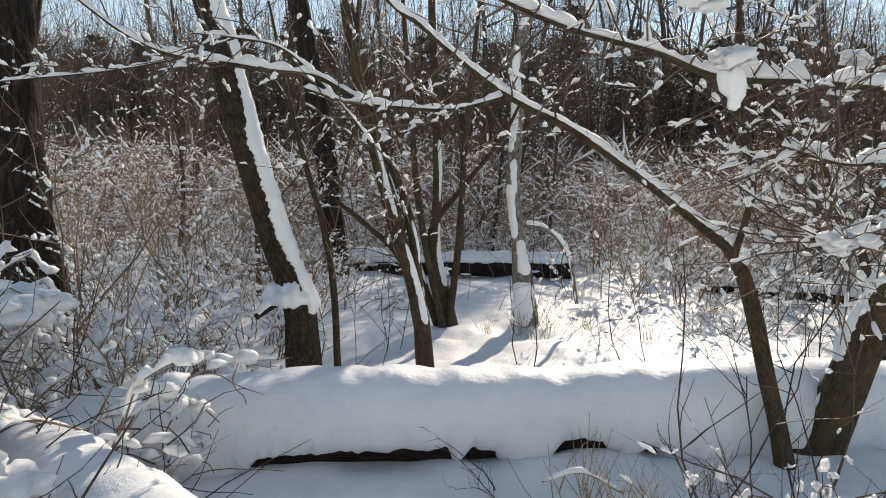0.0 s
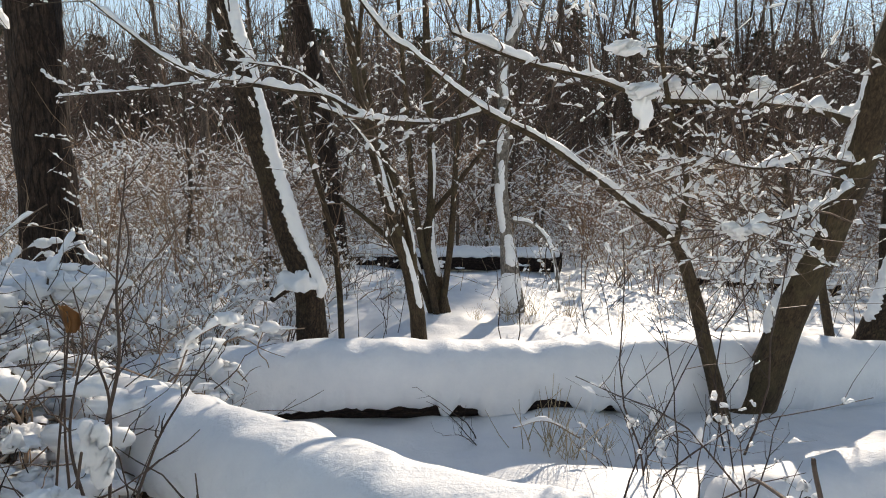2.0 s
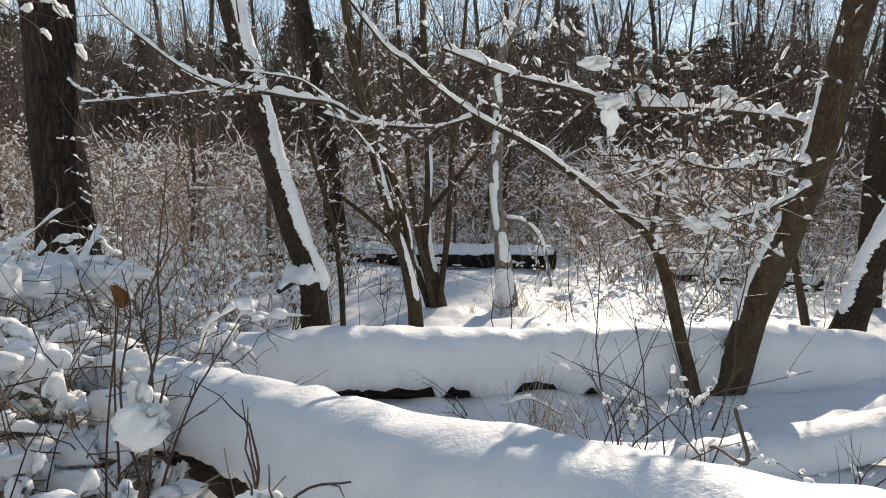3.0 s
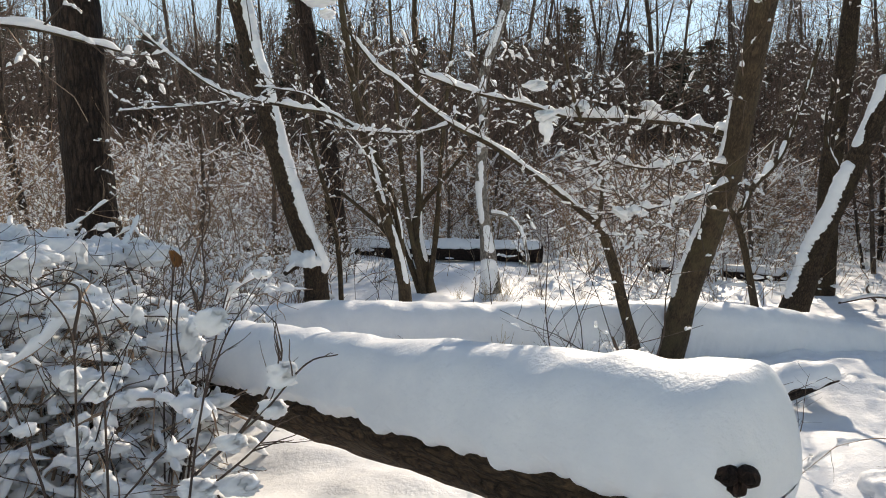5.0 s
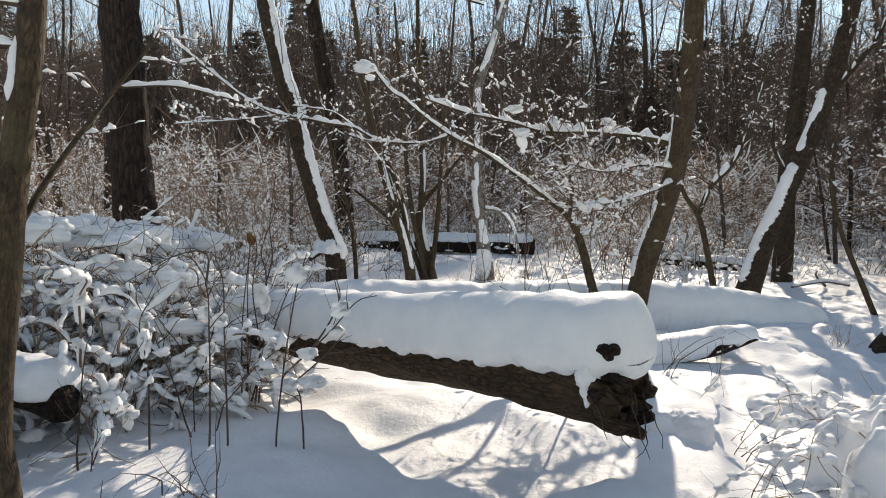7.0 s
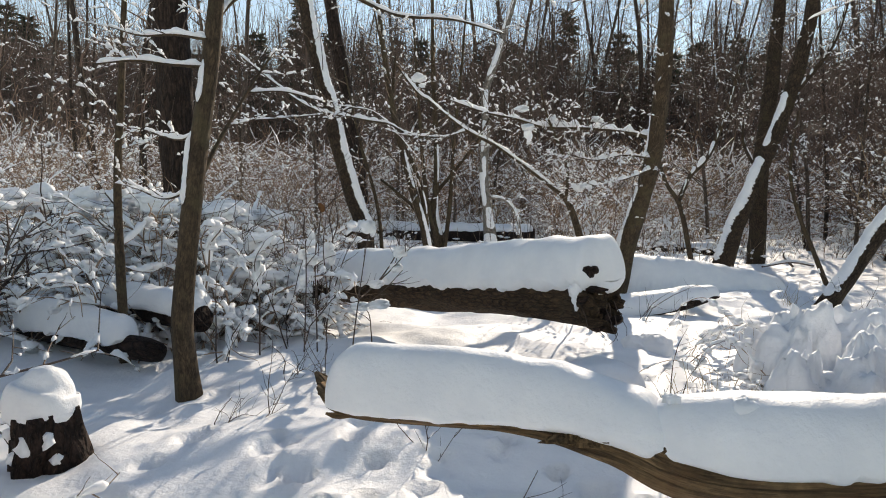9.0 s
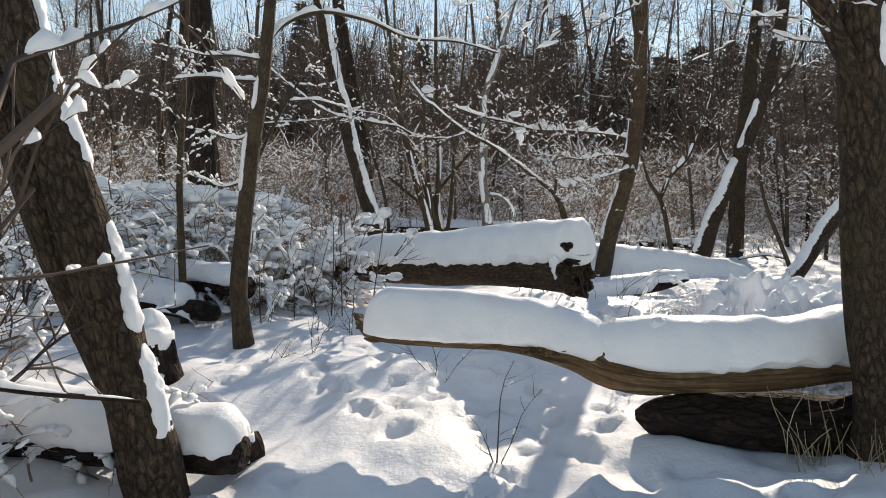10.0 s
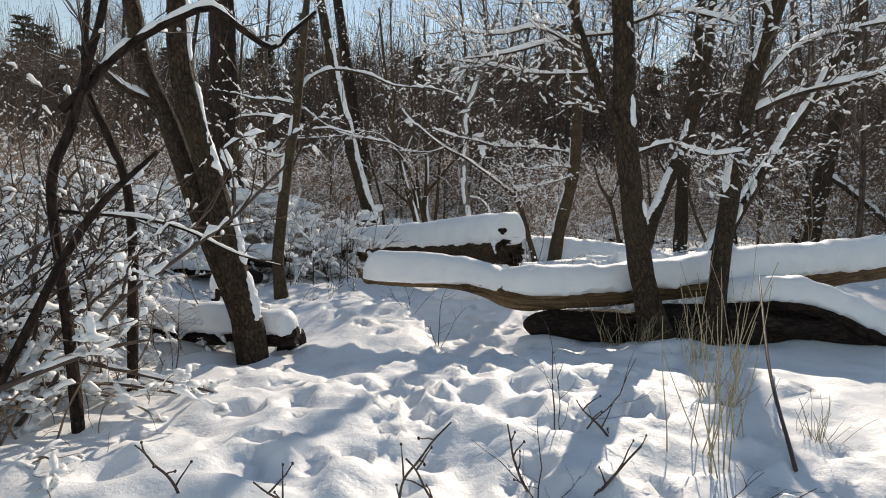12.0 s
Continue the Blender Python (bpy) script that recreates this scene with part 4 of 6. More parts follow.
# slim tree in the open
tree("slim brown tree with snow-laden side twigs", [(-1.27, -0.5, -0.08, 0.075), (-1.31, -0.48, 0.2, 0.064), (-1.32, -0.48, 0.4, 0.062), (-1.3, -0.46, 0.75, 0.058), (-1.24, -0.44, 1.34, 0.054), (-1.17, -0.42, 1.85, 0.048), (-1.13, -0.4, 2.3, 0.042), (-1.08, -0.38, 3.0, 0.035), (-1.0, -0.35, 4.0, 0.02)],
     BARK_SMOOTH, seed=81, sides=16, plaster=[((-0.8, -0.6, 0), 0.5, 0.02, 0.28, 0.38), ((-0.6, -0.9, 0), 0.4, 0.016, 0.42, 0.48)],
     limbs=[([(-1.18, -0.45, 1.85, 0.012), (-1.36, -0.5, 1.85, 0.01), (-1.53, -0.55, 1.86, 0.008), (-1.73, -0.6, 1.83, 0.005)], True),
            ([(-1.16, -0.45, 2.0, 0.012), (-1.43, -0.3, 2.06, 0.01), (-1.71, -0.15, 2.09, 0.008), (-2.01, 0.0, 2.18, 0.005)], True),
            ([(-1.17, -0.42, 2.05, 0.018), (-1.09, -0.25, 2.28, 0.017), (-0.85, -0.1, 2.43, 0.016), (-0.5, 0.05, 2.41, 0.014), (-0.2, 0.2, 2.32, 0.012), (0.18, 0.35, 2.33, 0.009), (0.52, 0.5, 2.28, 0.005)], True),
            ([(-1.22, -0.44, 1.5, 0.01), (-1.4, -0.3, 1.45, 0.008), (-1.65, -0.2, 1.5, 0.005)], True),
            ([(-1.27, -0.45, 1.15, 0.009), (-1.5, -0.35, 1.1, 0.007), (-1.75, -0.3, 1.2, 0.004)], True),
            ([(-1.26, -0.44, 1.12, 0.014), (-1.23, -0.2, 1.42, 0.012), (-1.14, 0.18, 1.86, 0.009), (-1.05, 0.35, 2.1, 0.005)], False),
            ([(-1.15, 0.14, 1.8, 0.007), (-0.98, 0.35, 1.84, 0.006), (-0.75, 0.5, 1.8, 0.004)], True)],
     twigs=8, twig_len=0.35, twig_r=0.004, limb_twigs=5, chance=0.8, limb_snow=(1.0, 0.01, 1.2, 0.012))
tree("thin dark sapling in front of the thicket", [(-2.0, 0.1, -0.08, 0.035), (-2.02, 0.1, 0.5, 0.03), (-2.04, 0.12, 1.2, 0.026), (-2.0, 0.14, 2.0, 0.02), (-1.95, 0.15, 3.0, 0.012)], BARK_SMOOTH, seed=82, sides=10, twigs=26, twig_len=0.45, twig_r=0.005, chance=0.8, twig_lo=0.15)

# double trunk
tree("leaning double trunk of rough brown bark", [(-0.802, -2.64, -0.278, 0.126), (-0.834, -2.64, -0.0652, 0.105), (-0.887, -2.66, 0.253, 0.0924), (-0.993, -2.69, 0.731, 0.0903), (-1.11, -2.71, 1.13, 0.084), (-1.22, -2.75, 1.56, 0.0777), (-1.29, -2.77, 1.97, 0.0714), (-1.30, -2.80, 2.38, 0.0651), (-1.38, -2.85, 3.55, 0.042)],
     BARK, seed=83, sides=36, rough=0.26, plaster=[((1, 0.1, 0.3), 0.5, 0.028, 0.1, 0.2), ((1, 0.15, 0.3), 0.5, 0.026, 0.21, 0.33), ((1, 0.2, 0.35), 0.5, 0.024, 0.36, 0.55), ((1, 0.1, 0.35), 0.45, 0.022, 0.58, 0.7)],
     limbs=[([(-0.845, -2.57, -0.171, 0.063), (-0.983, -2.60, 0.328, 0.0819), (-1.17, -2.64, 0.806, 0.0798), (-1.33, -2.66, 1.28, 0.0735), (-1.44, -2.68, 1.59, 0.0672), (-1.59, -2.70, 1.94, 0.0609), (-1.67, -2.72, 2.38, 0.0525), (-1.96, -2.64, 3.33, 0.0315)], False),
            ([(-1.32, -2.69, 1.32, 0.0368), (-1.49, -2.71, 1.63, 0.0315), (-1.69, -2.80, 1.76, 0.0263), (-1.96, -2.85, 2.01, 0.0158)], True)],
     limb_twigs=3, limb_snow=(0.75, 0.0, 0.9, 0.01), twigs=6, twig_len=0.5, twig_lo=0.75, chance=0.12)
# dark crooked stems close by, one bough arching over under snow
tree("crooked dark stem with a bough arching under snow", [(-0.98, -4.38, -0.28, 0.03), (-1.02, -4.4, 0.38, 0.026), (-1.05, -4.41, 0.68, 0.024), (-1.07, -4.43, 1.08, 0.022), (-0.96, -4.45, 1.32, 0.02), (-0.87, -4.46, 1.61, 0.018), (-0.79, -4.48, 1.85, 0.016), (-0.7, -4.5, 2.4, 0.01)],
     DARK_WOOD, seed=86, sides=12, rough=0.12, limbs=[
         ([(-1.0, -4.46, 1.38, 0.02), (-0.91, -4.44, 1.47, 0.02), (-0.81, -4.39, 1.62, 0.019), (-0.68, -4.35, 1.73, 0.018), (-0.55, -4.3, 1.82, 0.017), (-0.43, -4.26, 1.87, 0.016), (-0.33, -4.21, 1.8, 0.015), (-0.19, -4.17, 1.72, 0.013), (-0.13, -4.12, 1.79, 0.011), (-0.01, -4.08, 1.91, 0.008)], True),
         ([(-1.06, -4.41, 0.95, 0.009), (-0.78, -4.23, 0.92, 0.008), (-0.63, -4.08, 0.86, 0.007), (-0.44, -3.93, 0.74, 0.006), (-0.25, -3.78, 0.67, 0.004)], True)],
     twigs=5, twig_len=0.35, limb_twigs=4, twig_mat=TWIG_DARK, chance=0.2, limb_snow=(0.75, 0.002, 1.0, 0.006))
tree("crooked dark stem leaning over the brush", [(-1.1, -3.75, -0.28, 0.03), (-1.02, -3.88, 0.43, 0.026), (-0.97, -3.96, 0.72, 0.024), (-0.96, -4.03, 1.07, 0.022), (-1.01, -4.1, 1.31, 0.02), (-1.07, -4.18, 1.6, 0.016), (-1.0, -4.2, 2.3, 0.01)], DARK_WOOD, seed=87, sides=12, rough=0.12, twigs=8, twig_len=0.4, twig_mat=TWIG_DARK, chance=0.2,
     limbs=[([(-1.16, -4.68, 0.2, 0.02), (-1.0, -4.65, 0.53, 0.019), (-0.89, -4.63, 0.76, 0.018), (-0.74, -4.61, 0.99, 0.015), (-0.52, -4.58, 1.21, 0.008)], False)], limb_twigs=5)
for k, rows in enumerate(([(-1.2, -4.75, 0.2, 0.014), (-0.98, -4.58, 0.3, 0.013), (-0.82, -4.48, 0.36, 0.011), (-0.68, -4.36, 0.38, 0.006)],
                          [(-1.2, -4.05, 0.18, 0.012), (-0.84, -4.08, 0.13, 0.011), (-0.64, -4.08, 0.09, 0.009), (-0.5, -4.08, 0.06, 0.005)],
                          [(-1.3, -4.2, 0.1, 0.012), (-0.95, -4.2, 0.12, 0.01), (-0.65, -4.15, 0.07, 0.006)])):
    ob = thing("fallen_branch", "dead grey branch lying in snow beside the brush", "branch", "dead branches", rows[1][:3])
    bag = Bag()
    tube(bag, smooth_line(rows, 0.03), 8, 0.15, k)
    under(part("stick", bag, TWIG_DARK), ob)
    bag = Bag()
    snow_ridge(bag, smooth_line(rows, 0.03)[4:-4], (0.8, 0.0), (0.9, 0.004), 0.3, 8, k, 0.9, 12.0)
    under(part("clinging_snow", bag, SNOW), ob)

# trees on the right of the open snow
tree("straight dark trunk standing in the fallen limbs", [(2.2, -2.22, -0.05, 0.13), (2.16, -2.23, 0.12, 0.1), (2.09, -2.26, 0.35, 0.088), (2.02, -2.29, 0.6, 0.083), (1.91, -2.36, 1.1, 0.08), (1.81, -2.42, 1.71, 0.075), (1.74, -2.49, 2.48, 0.068), (1.65, -2.6, 3.6, 0.055), (1.6, -2.7, 5.0, 0.03)],
     BARK, seed=84, sides=30, rough=0.15, flare=0.35, plaster=[((0.8, -0.7, 0), 0.4, 0.02, 0.33, 0.38), ((0.9, -0.5, 0), 0.3, 0.02, 0.2, 0.23)],
     limbs=[([(1.88, -2.38, 1.25, 0.045), (1.81, -2.45, 1.5, 0.042), (1.62, -2.45, 1.86, 0.036), (1.51, -2.45, 2.15, 0.032), (1.3, -2.45, 2.7, 0.018)], False),
            ([(1.58, -2.42, 1.98, 0.012), (1.16, -2.13, 2.03, 0.009), (0.81, -2.07, 2.1, 0.007), (0.54, -2.0, 2.15, 0.004)], True),
            ([(1.74, -2.45, 2.26, 0.012), (1.38, -2.3, 2.25, 0.01), (0.97, -2.35, 2.13, 0.008), (0.64, -2.4, 2.07, 0.004)], True),
            ([(1.55, -2.45, 2.1, 0.012), (1.2, -2.3, 2.32, 0.01), (0.9, -2.2, 2.3, 0.007), (0.5, -2.1, 2.35, 0.004)], True),
            ([(1.76, -2.47, 2.3, 0.014), (2.1, -2.5, 2.4, 0.011), (2.5, -2.6, 2.3, 0.008)], True),
            ([(1.86, -2.4, 1.4, 0.014), (2.15, -2.4, 1.5, 0.012), (2.4, -2.45, 1.42, 0.009), (2.65, -2.5, 1.45, 0.006)], True)],
     limb_twigs=22, twigs=52, twig_len=0.65, twig_r=0.0045, twig_lo=0.33, chance=0.65)
tree("dark trunk leaning away beside the straight one", [(2.58, -2.22, -0.05, 0.11), (2.6, -2.2, 0.1, 0.085), (2.63, -2.19, 0.45, 0.07), (2.67, -2.17, 0.91, 0.066), (2.77, -2.15, 1.76, 0.062), (2.91, -2.12, 2.36, 0.055), (3.1, -2.1, 3.0, 0.045), (3.5, -2.1, 4.2, 0.02)],
     BARK, seed=85, sides=20, flare=0.3, plaster=[((-1, -0.4, 0.2), 0.45, 0.018, 0.28, 0.36), ((-1, -0.3, 0.2), 0.3, 0.015, 0.5, 0.56)],
     limbs=[([(2.7, -2.16, 0.85, 0.035), (2.9, -2.14, 1.25, 0.034), (3.09, -2.12, 1.61, 0.03), (3.28, -2.1, 1.91, 0.024), (3.5, -2.1, 2.4, 0.012)], True),
            ([(2.78, -2.15, 1.75, 0.02), (3.1, -2.2, 1.9, 0.018), (3.5, -2.3, 2.0, 0.014), (4.0, -2.4, 2.15, 0.008)], True),
            ([(2.8, -2.15, 1.9, 0.018), (3.2, -2.0, 2.3, 0.015), (3.8, -1.9, 2.5, 0.012), (4.5, -1.8, 2.6, 0.006)], True),
            ([(2.95, -2.1, 2.45, 0.02), (2.7, -2.3, 2.6, 0.016), (2.3, -2.5, 2.6, 0.012), (1.9, -2.6, 2.55, 0.006)], True)],
     limb_twigs=22, twigs=46, twig_len=0.75, twig_r=0.005, twig_lo=0.35, chance=0.7)


# ---- snow tufts caught in branches ----
def tuft(at, size, seed, label, drip=0.0):
    rng = np.random.default_rng(seed)
    bag = Bag()
    lump(bag, at, (size, size * 0.8, size * 0.6), seed, 0.9, 18, 26, 0.5)
    for _ in range(5):
        o = rng.normal(0, 0.55, 3) * size
        lump(bag, np.array(at) + o * (1, 0.6, 0.6), size * rng.uniform(0.35, 0.6), int(rng.integers(999)), 0.7, 12, 18, 0.5)
    if drip:
        lump(bag, np.array(at) + (size * 0.2, 0, -drip * 0.5), (size * 0.45, size * 0.35, drip * 0.6), seed + 1, 1.0, 16, 18, 0.6)
    return tagged(new("snow_tuft", bag.mesh("snow_tuft", LOOSE)), label, "snow", "tufts in branches")


tuft((0.82, 2.05, 1.8), 0.065, 1, "ragged clump of snow caught in bare twigs", 0.13)
tuft((0.77, 2.13, 1.98), 0.055, 2, "round clump of snow caught in bare twigs")
tuft((1.38, 2.47, 1.26), 0.065, 3, "ragged clump of snow caught in bare twigs", 0.05)
tuft((1.12, 2.75, 1.95), 0.06, 4, "flat clump of snow on a bough")
tuft((1.6, 2.85, 1.98), 0.06, 5, "flat clump of snow on a bough")
tuft((-0.06, 0.4, 1.95), 0.05, 6, "flat clump of snow hanging in the twigs")


# ---- shrubs ----
def shrub(seed, stems, high, lean, mat, chance, label, group, fat=(1.6, 0.006), tall=(1.6, 0.01), twigs=6, level=1, r0=0.01, wide=0.3, name="shrub", longest=0.16):
    """A bare shrub of arching stems, built at the origin."""
    rng = np.random.default_rng(seed)
    ob = thing(name, label, "shrub", group)
    wood, snow = Bag(), Bag()
    for _ in range(stems):
        a = rng.uniform(0, 2 * np.pi)
        d = rng.uniform(0, wide)
        line = bent(rng, (math.cos(a) * d, math.sin(a) * d, -0.08), (math.cos(a) * lean * rng.uniform(0.2, 1), math.sin(a) * lean * rng.uniform(0.2, 1), 1), high * rng.uniform(0.55, 1.1), r0 * rng.uniform(0.6, 1.3), r0 * 0.35, 6, 0.3, -0.05 * lean)
        tube(wood, line, 4, caps=False)
        if chance:
            twig_snow(snow, rng, line, chance, fat, tall, longest)
        spray(wood, snow if chance else None, rng, line, twigs, high * 0.32, r0 * 0.5, chance, 0.9, 0.1, level, 3, 3, 0.2, tall, fat)
    part("brushwood", wood, mat, ob, "", "stuff")
    if snow.n:
        part("clinging_snow", snow, LOOSE, ob, "snow lying on the stems", "stuff")
    return ob


def spread(protos, spots, rng, small=0.8, large=1.25):
    """Set out things and copies of them at the spots."""
    for i, (x, y) in enumerate(spots):
        p = protos[i % len(protos)]
        k = rng.uniform(small, large)
        m = Matrix.LocRotScale((x, y, ground_z(x, y)), Euler((0, 0, rng.uniform(0, 6.28))), None)
        if i < len(protos):
            p.matrix_basis = m
            p.scale = (k, k, k)
        else:
            c = copy_thing(p, m)
            c.scale = (k, k, k)


def snowy_bush(seed, stems, high, mat, label, group, snow_w, snow_h, name="snowy_bush", droop=0.2, r0=0.007):
    """A low shrub whose stems bow down in loops under lumpy snow."""
    rng = np.random.default_rng(seed)
    ob = thing(name, label, "shrub", group)
    wood, snow = Bag(), Bag()

    def loop(at, way, size, r, w, h):
        line = smooth_line(bent(rng, at, way, size, r, r * 0.4, 7, 0.55, -droop), 0.025)
        tube(wood, line, 4, caps=False)
        n = len(line)
        k = int(rng.integers(0, 4))
        while k < n - 4:
            m = min(n, k + int(rng.integers(5, 13)))
            d = line[m - 1, :3] - line[k, :3]
            if m - k > 3 and abs(d[2]) < 0.75 * np.linalg.norm(d):
                snow_ridge(snow, line[k:m], (1.0, w * rng.uniform(0.5, 1.0)), (1.0, h * rng.uniform(0.4, 0.9)), 0.7, 7, int(rng.integers(999)), 0.85, 26.0, taper=0.02)
                for _ in range(int(rng.integers(1, 3))):
                    i = int(rng.integers(k, m))
                    size = w * rng.uniform(0.9, 2.3)
                    lump(snow, line[i, :3] + (rng.normal(0, w * 0.5), rng.normal(0, w * 0.5), h * 0.35), (size * rng.uniform(0.8, 1.5), size, size * 0.8), int(rng.integers(999)), 0.85, 7, 10, 0.6)
            k = m + int(rng.integers(0, 4))
        return line

    for _ in range(stems):
        a, d = rng.uniform(0, 2 * np.pi), rng.uniform(0, 0.35)
        line = loop((math.cos(a) * d, math.sin(a) * d, -0.05), (math.cos(a) * rng.uniform(0.2, 1.0), math.sin(a) * rng.uniform(0.2, 1.0), 1.5), high * rng.uniform(0.8, 1.6), r0, snow_w, snow_h)
        for _ in range(3):
            i = int(rng.integers(len(line) // 4, len(line) - 2))
            loop(line[i, :3], (rng.normal(), rng.normal(), rng.uniform(0, 0.6)), high * rng.uniform(0.25, 0.55), r0 * 0.6, snow_w * 0.75, snow_h * 0.75)
        spray(wood, None, rng, line, 4, high * 0.35, r0 * 0.4, 0, 0.9, 0.2, 0, 4, 3)
    part("brushwood", wood, mat, ob, "", "stuff")
    part("clinging_snow", snow, LOOSE, ob, "lumpy snow lying on the stems", "stuff")
    return ob


rng = np.random.default_rng(5)
# snow-laden thicket on the left
heavy = [snowy_bush(100 + k, 15, 0.72, TWIG, "low thicket shrub bowed down by heavy snow", "snowy thicket", 0.017, 0.03) for k in range(6)]
spots = []
while len(spots) < 34:
    x, y = rng.uniform(-4.6, -1.0), rng.uniform(0.9, 3.2)
    if x > -1.5 + (0.3 if 1.5 < y < 2.0 else 0) or (x > -1.9 and y > 2.2):
        continue
    spots.append((x, y))
spots += [(-1.55, 1.15), (-2.1, 0.95), (-2.7, 0.9), (-3.4, 0.8), (-1.45, 1.5), (-2.2, 3.6), (-2.9, 4.2), (-3.6, 4.8), (-2.0, 4.6), (-2.6, 5.6), (-2.9, -1.2), (-3.4, -0.6), (-2.3, -2.0), (-3.0, -1.9), (-1.6, -3.6), (-1.9, -3.2), (-1.45, -4.1), (-1.75, -4.4), (-2.4, -3.6), (-2.3, -2.6), (-2.0, -2.9), (-1.3, -4.55), (-1.6, -4.85), (-1.9, -4.9), (-1.6, -3.9), (-1.5, -2.3), (-1.9, -2.5)]
spread(heavy, [p for p in spots if p[0] > -1.5 or p[1] < 0.7 or p[1] > 3.2], rng, 0.75, 1.1)
spread([copy_thing(h, Matrix()) for h in heavy], [p for p in spots if p[0] <= -1.5 and 0.7 <= p[1] <= 3.2], rng, 1.15, 1.6)


def thicket_top(x):
    """Height of the snow on the thicket, falling towards the hollow log."""
    return float(np.interp(x, (-4.5, -2.6, -1.7, -1.25, -0.8), (1.15, 1.12, 0.98, 0.75, 0.5)))


# pillows of snow lying on the bowed stems, thick on top and scattered down the open side
r = np.random.default_rng(88)
for k in range(250):
    x = -1.05 - 3.3 * r.random() ** 1.2
    top = thicket_top(x)
    if k < 80:
        z = top * r.uniform(0.25, 1.0) ** 0.7
        y = 1.12 + 0.45 * z / top + r.normal(0, 0.1) + (0.12 if x > -1.4 else 0)
        size = r.uniform(0.04, 0.1)
    else:
        y = r.uniform(1.5, 3.1)
        z = top * r.uniform(0.86, 0.98) - 0.05 * (y - 1.5)
        size = r.uniform(0.05, 0.12)
        if x > -1.8 or (x > -2.3 and k % 2):
            continue
    bag = Bag()
    dome(bag, (x, y, z - size * 0.3), (size * r.uniform(1.0, 1.9), size * r.uniform(0.8, 1.2), size * r.uniform(0.5, 0.8)), k, 0.66, 0.75, 14, 22)
    tagged(new("snow_pillow", bag.mesh("snow_pillow", LOOSE if k < 80 else SNOW)), "rounded pillow of snow resting on bowed thicket stems", "snow", "thicket snow")
bag = Bag()
for _ in range(420):
    x, y = -0.95 - 3.2 * r.random() ** 1.3, r.uniform(0.95, 2.6)
    z = thicket_top(x) * r.uniform(0.2, 0.95)
    tube(bag, bent(r, (x, y, z), (r.normal(), r.normal() * 0.7, r.uniform(-0.2, 1.1)), r.uniform(0.15, 0.55), r.uniform(0.002, 0.004), 0.0012, 5, 0.4, 0.03), 4, caps=False)
tagged(new("thicket_twigs", bag.mesh("thicket_twigs", TWIG_DARK)), "thin dark twigs crossing over the snowy thicket", "twigs", kind="stuff")
for k, (x, y, z, s) in enumerate([(-1.9, -2.95, 0.1, 0.22), (-2.4, -2.4, 0.12, 0.28), (-3.0, -0.9, 0.2, 0.3)]):
    bag = Bag()
    dome(bag, (x, y, z - s * 0.35), (s, s, s * 0.75), k, 0.62, 0.7)
    tagged(new("snow_mound", bag.mesh("snow_mound", SNOW)), "rounded mass of snow settled on low brush", "snow", "thicket snow")
# snow-bowed brush on the right
spread([snowy_bush(120 + k, 13, 0.85, STRAW if k else TWIG, "low brush flattened under snow", "flattened brush", 0.018, 0.028, "flattened_brush", 0.42, 0.004) for k in range(2)],
       [(2.0, -0.82), (2.35, -0.7), (2.25, -0.1), (2.7, -0.45), (2.75, -1.0), (3.15, -0.6), (2.5, 0.3), (2.9, 0.1), (3.2, -1.0), (3.5, -0.3), (3.6, -0.9), (2.15, -0.45), (2.9, 0.8), (3.3, 0.3)], rng, 0.8, 1.1)
for k, (x, y, s, h) in enumerate([(2.05, -0.8, 0.14, 0.34), (2.35, -0.85, 0.2, 0.38), (2.62, -0.6, 0.24, 0.42), (2.95, -0.8, 0.26, 0.44), (3.3, -0.7, 0.3, 0.46), (2.35, -0.15, 0.2, 0.4), (2.75, -0.1, 0.24, 0.36), (3.2, -0.1, 0.28, 0.36), (2.5, 0.28, 0.22, 0.3), (3.0, 0.5, 0.26, 0.22), (3.7, -0.4, 0.34, 0.44), (1.72, 0.86, 0.14, 0.1), (2.6, 1.35, 0.2, 0.1), (3.3, 1.2, 0.3, 0.12), (4.1, 1.1, 0.36, 0.14)]):
    bag = Bag()
    dome(bag, (x, y, ground_z(x, y) - 0.02), (s * 1.4, s * 1.2, h * 1.35), k + 20, 0.55, 0.45)
    tagged(new("snow_mound", bag.mesh("snow_mound", SNOW)), "low lumpy mound of snow over flattened brush", "snow", "brush snow")
# brush at the near left
spread([shrub(130 + k, 9, 1.7, 0.7, TWIG_DARK, 0.7, "dark bare shrub hung with snow", "near brush", (1.4, 0.007), (1.4, 0.012), 7, 1, 0.015, 0.25) for k in range(3)],
       [(-1.5, -4.3), (-1.75, -3.7), (-2.2, -4.0), (-2.4, -3.0), (-2.8, -1.6), (-3.2, -2.6), (-3.0, -0.6), (-3.6, 0.2)], rng, 0.8, 1.2)
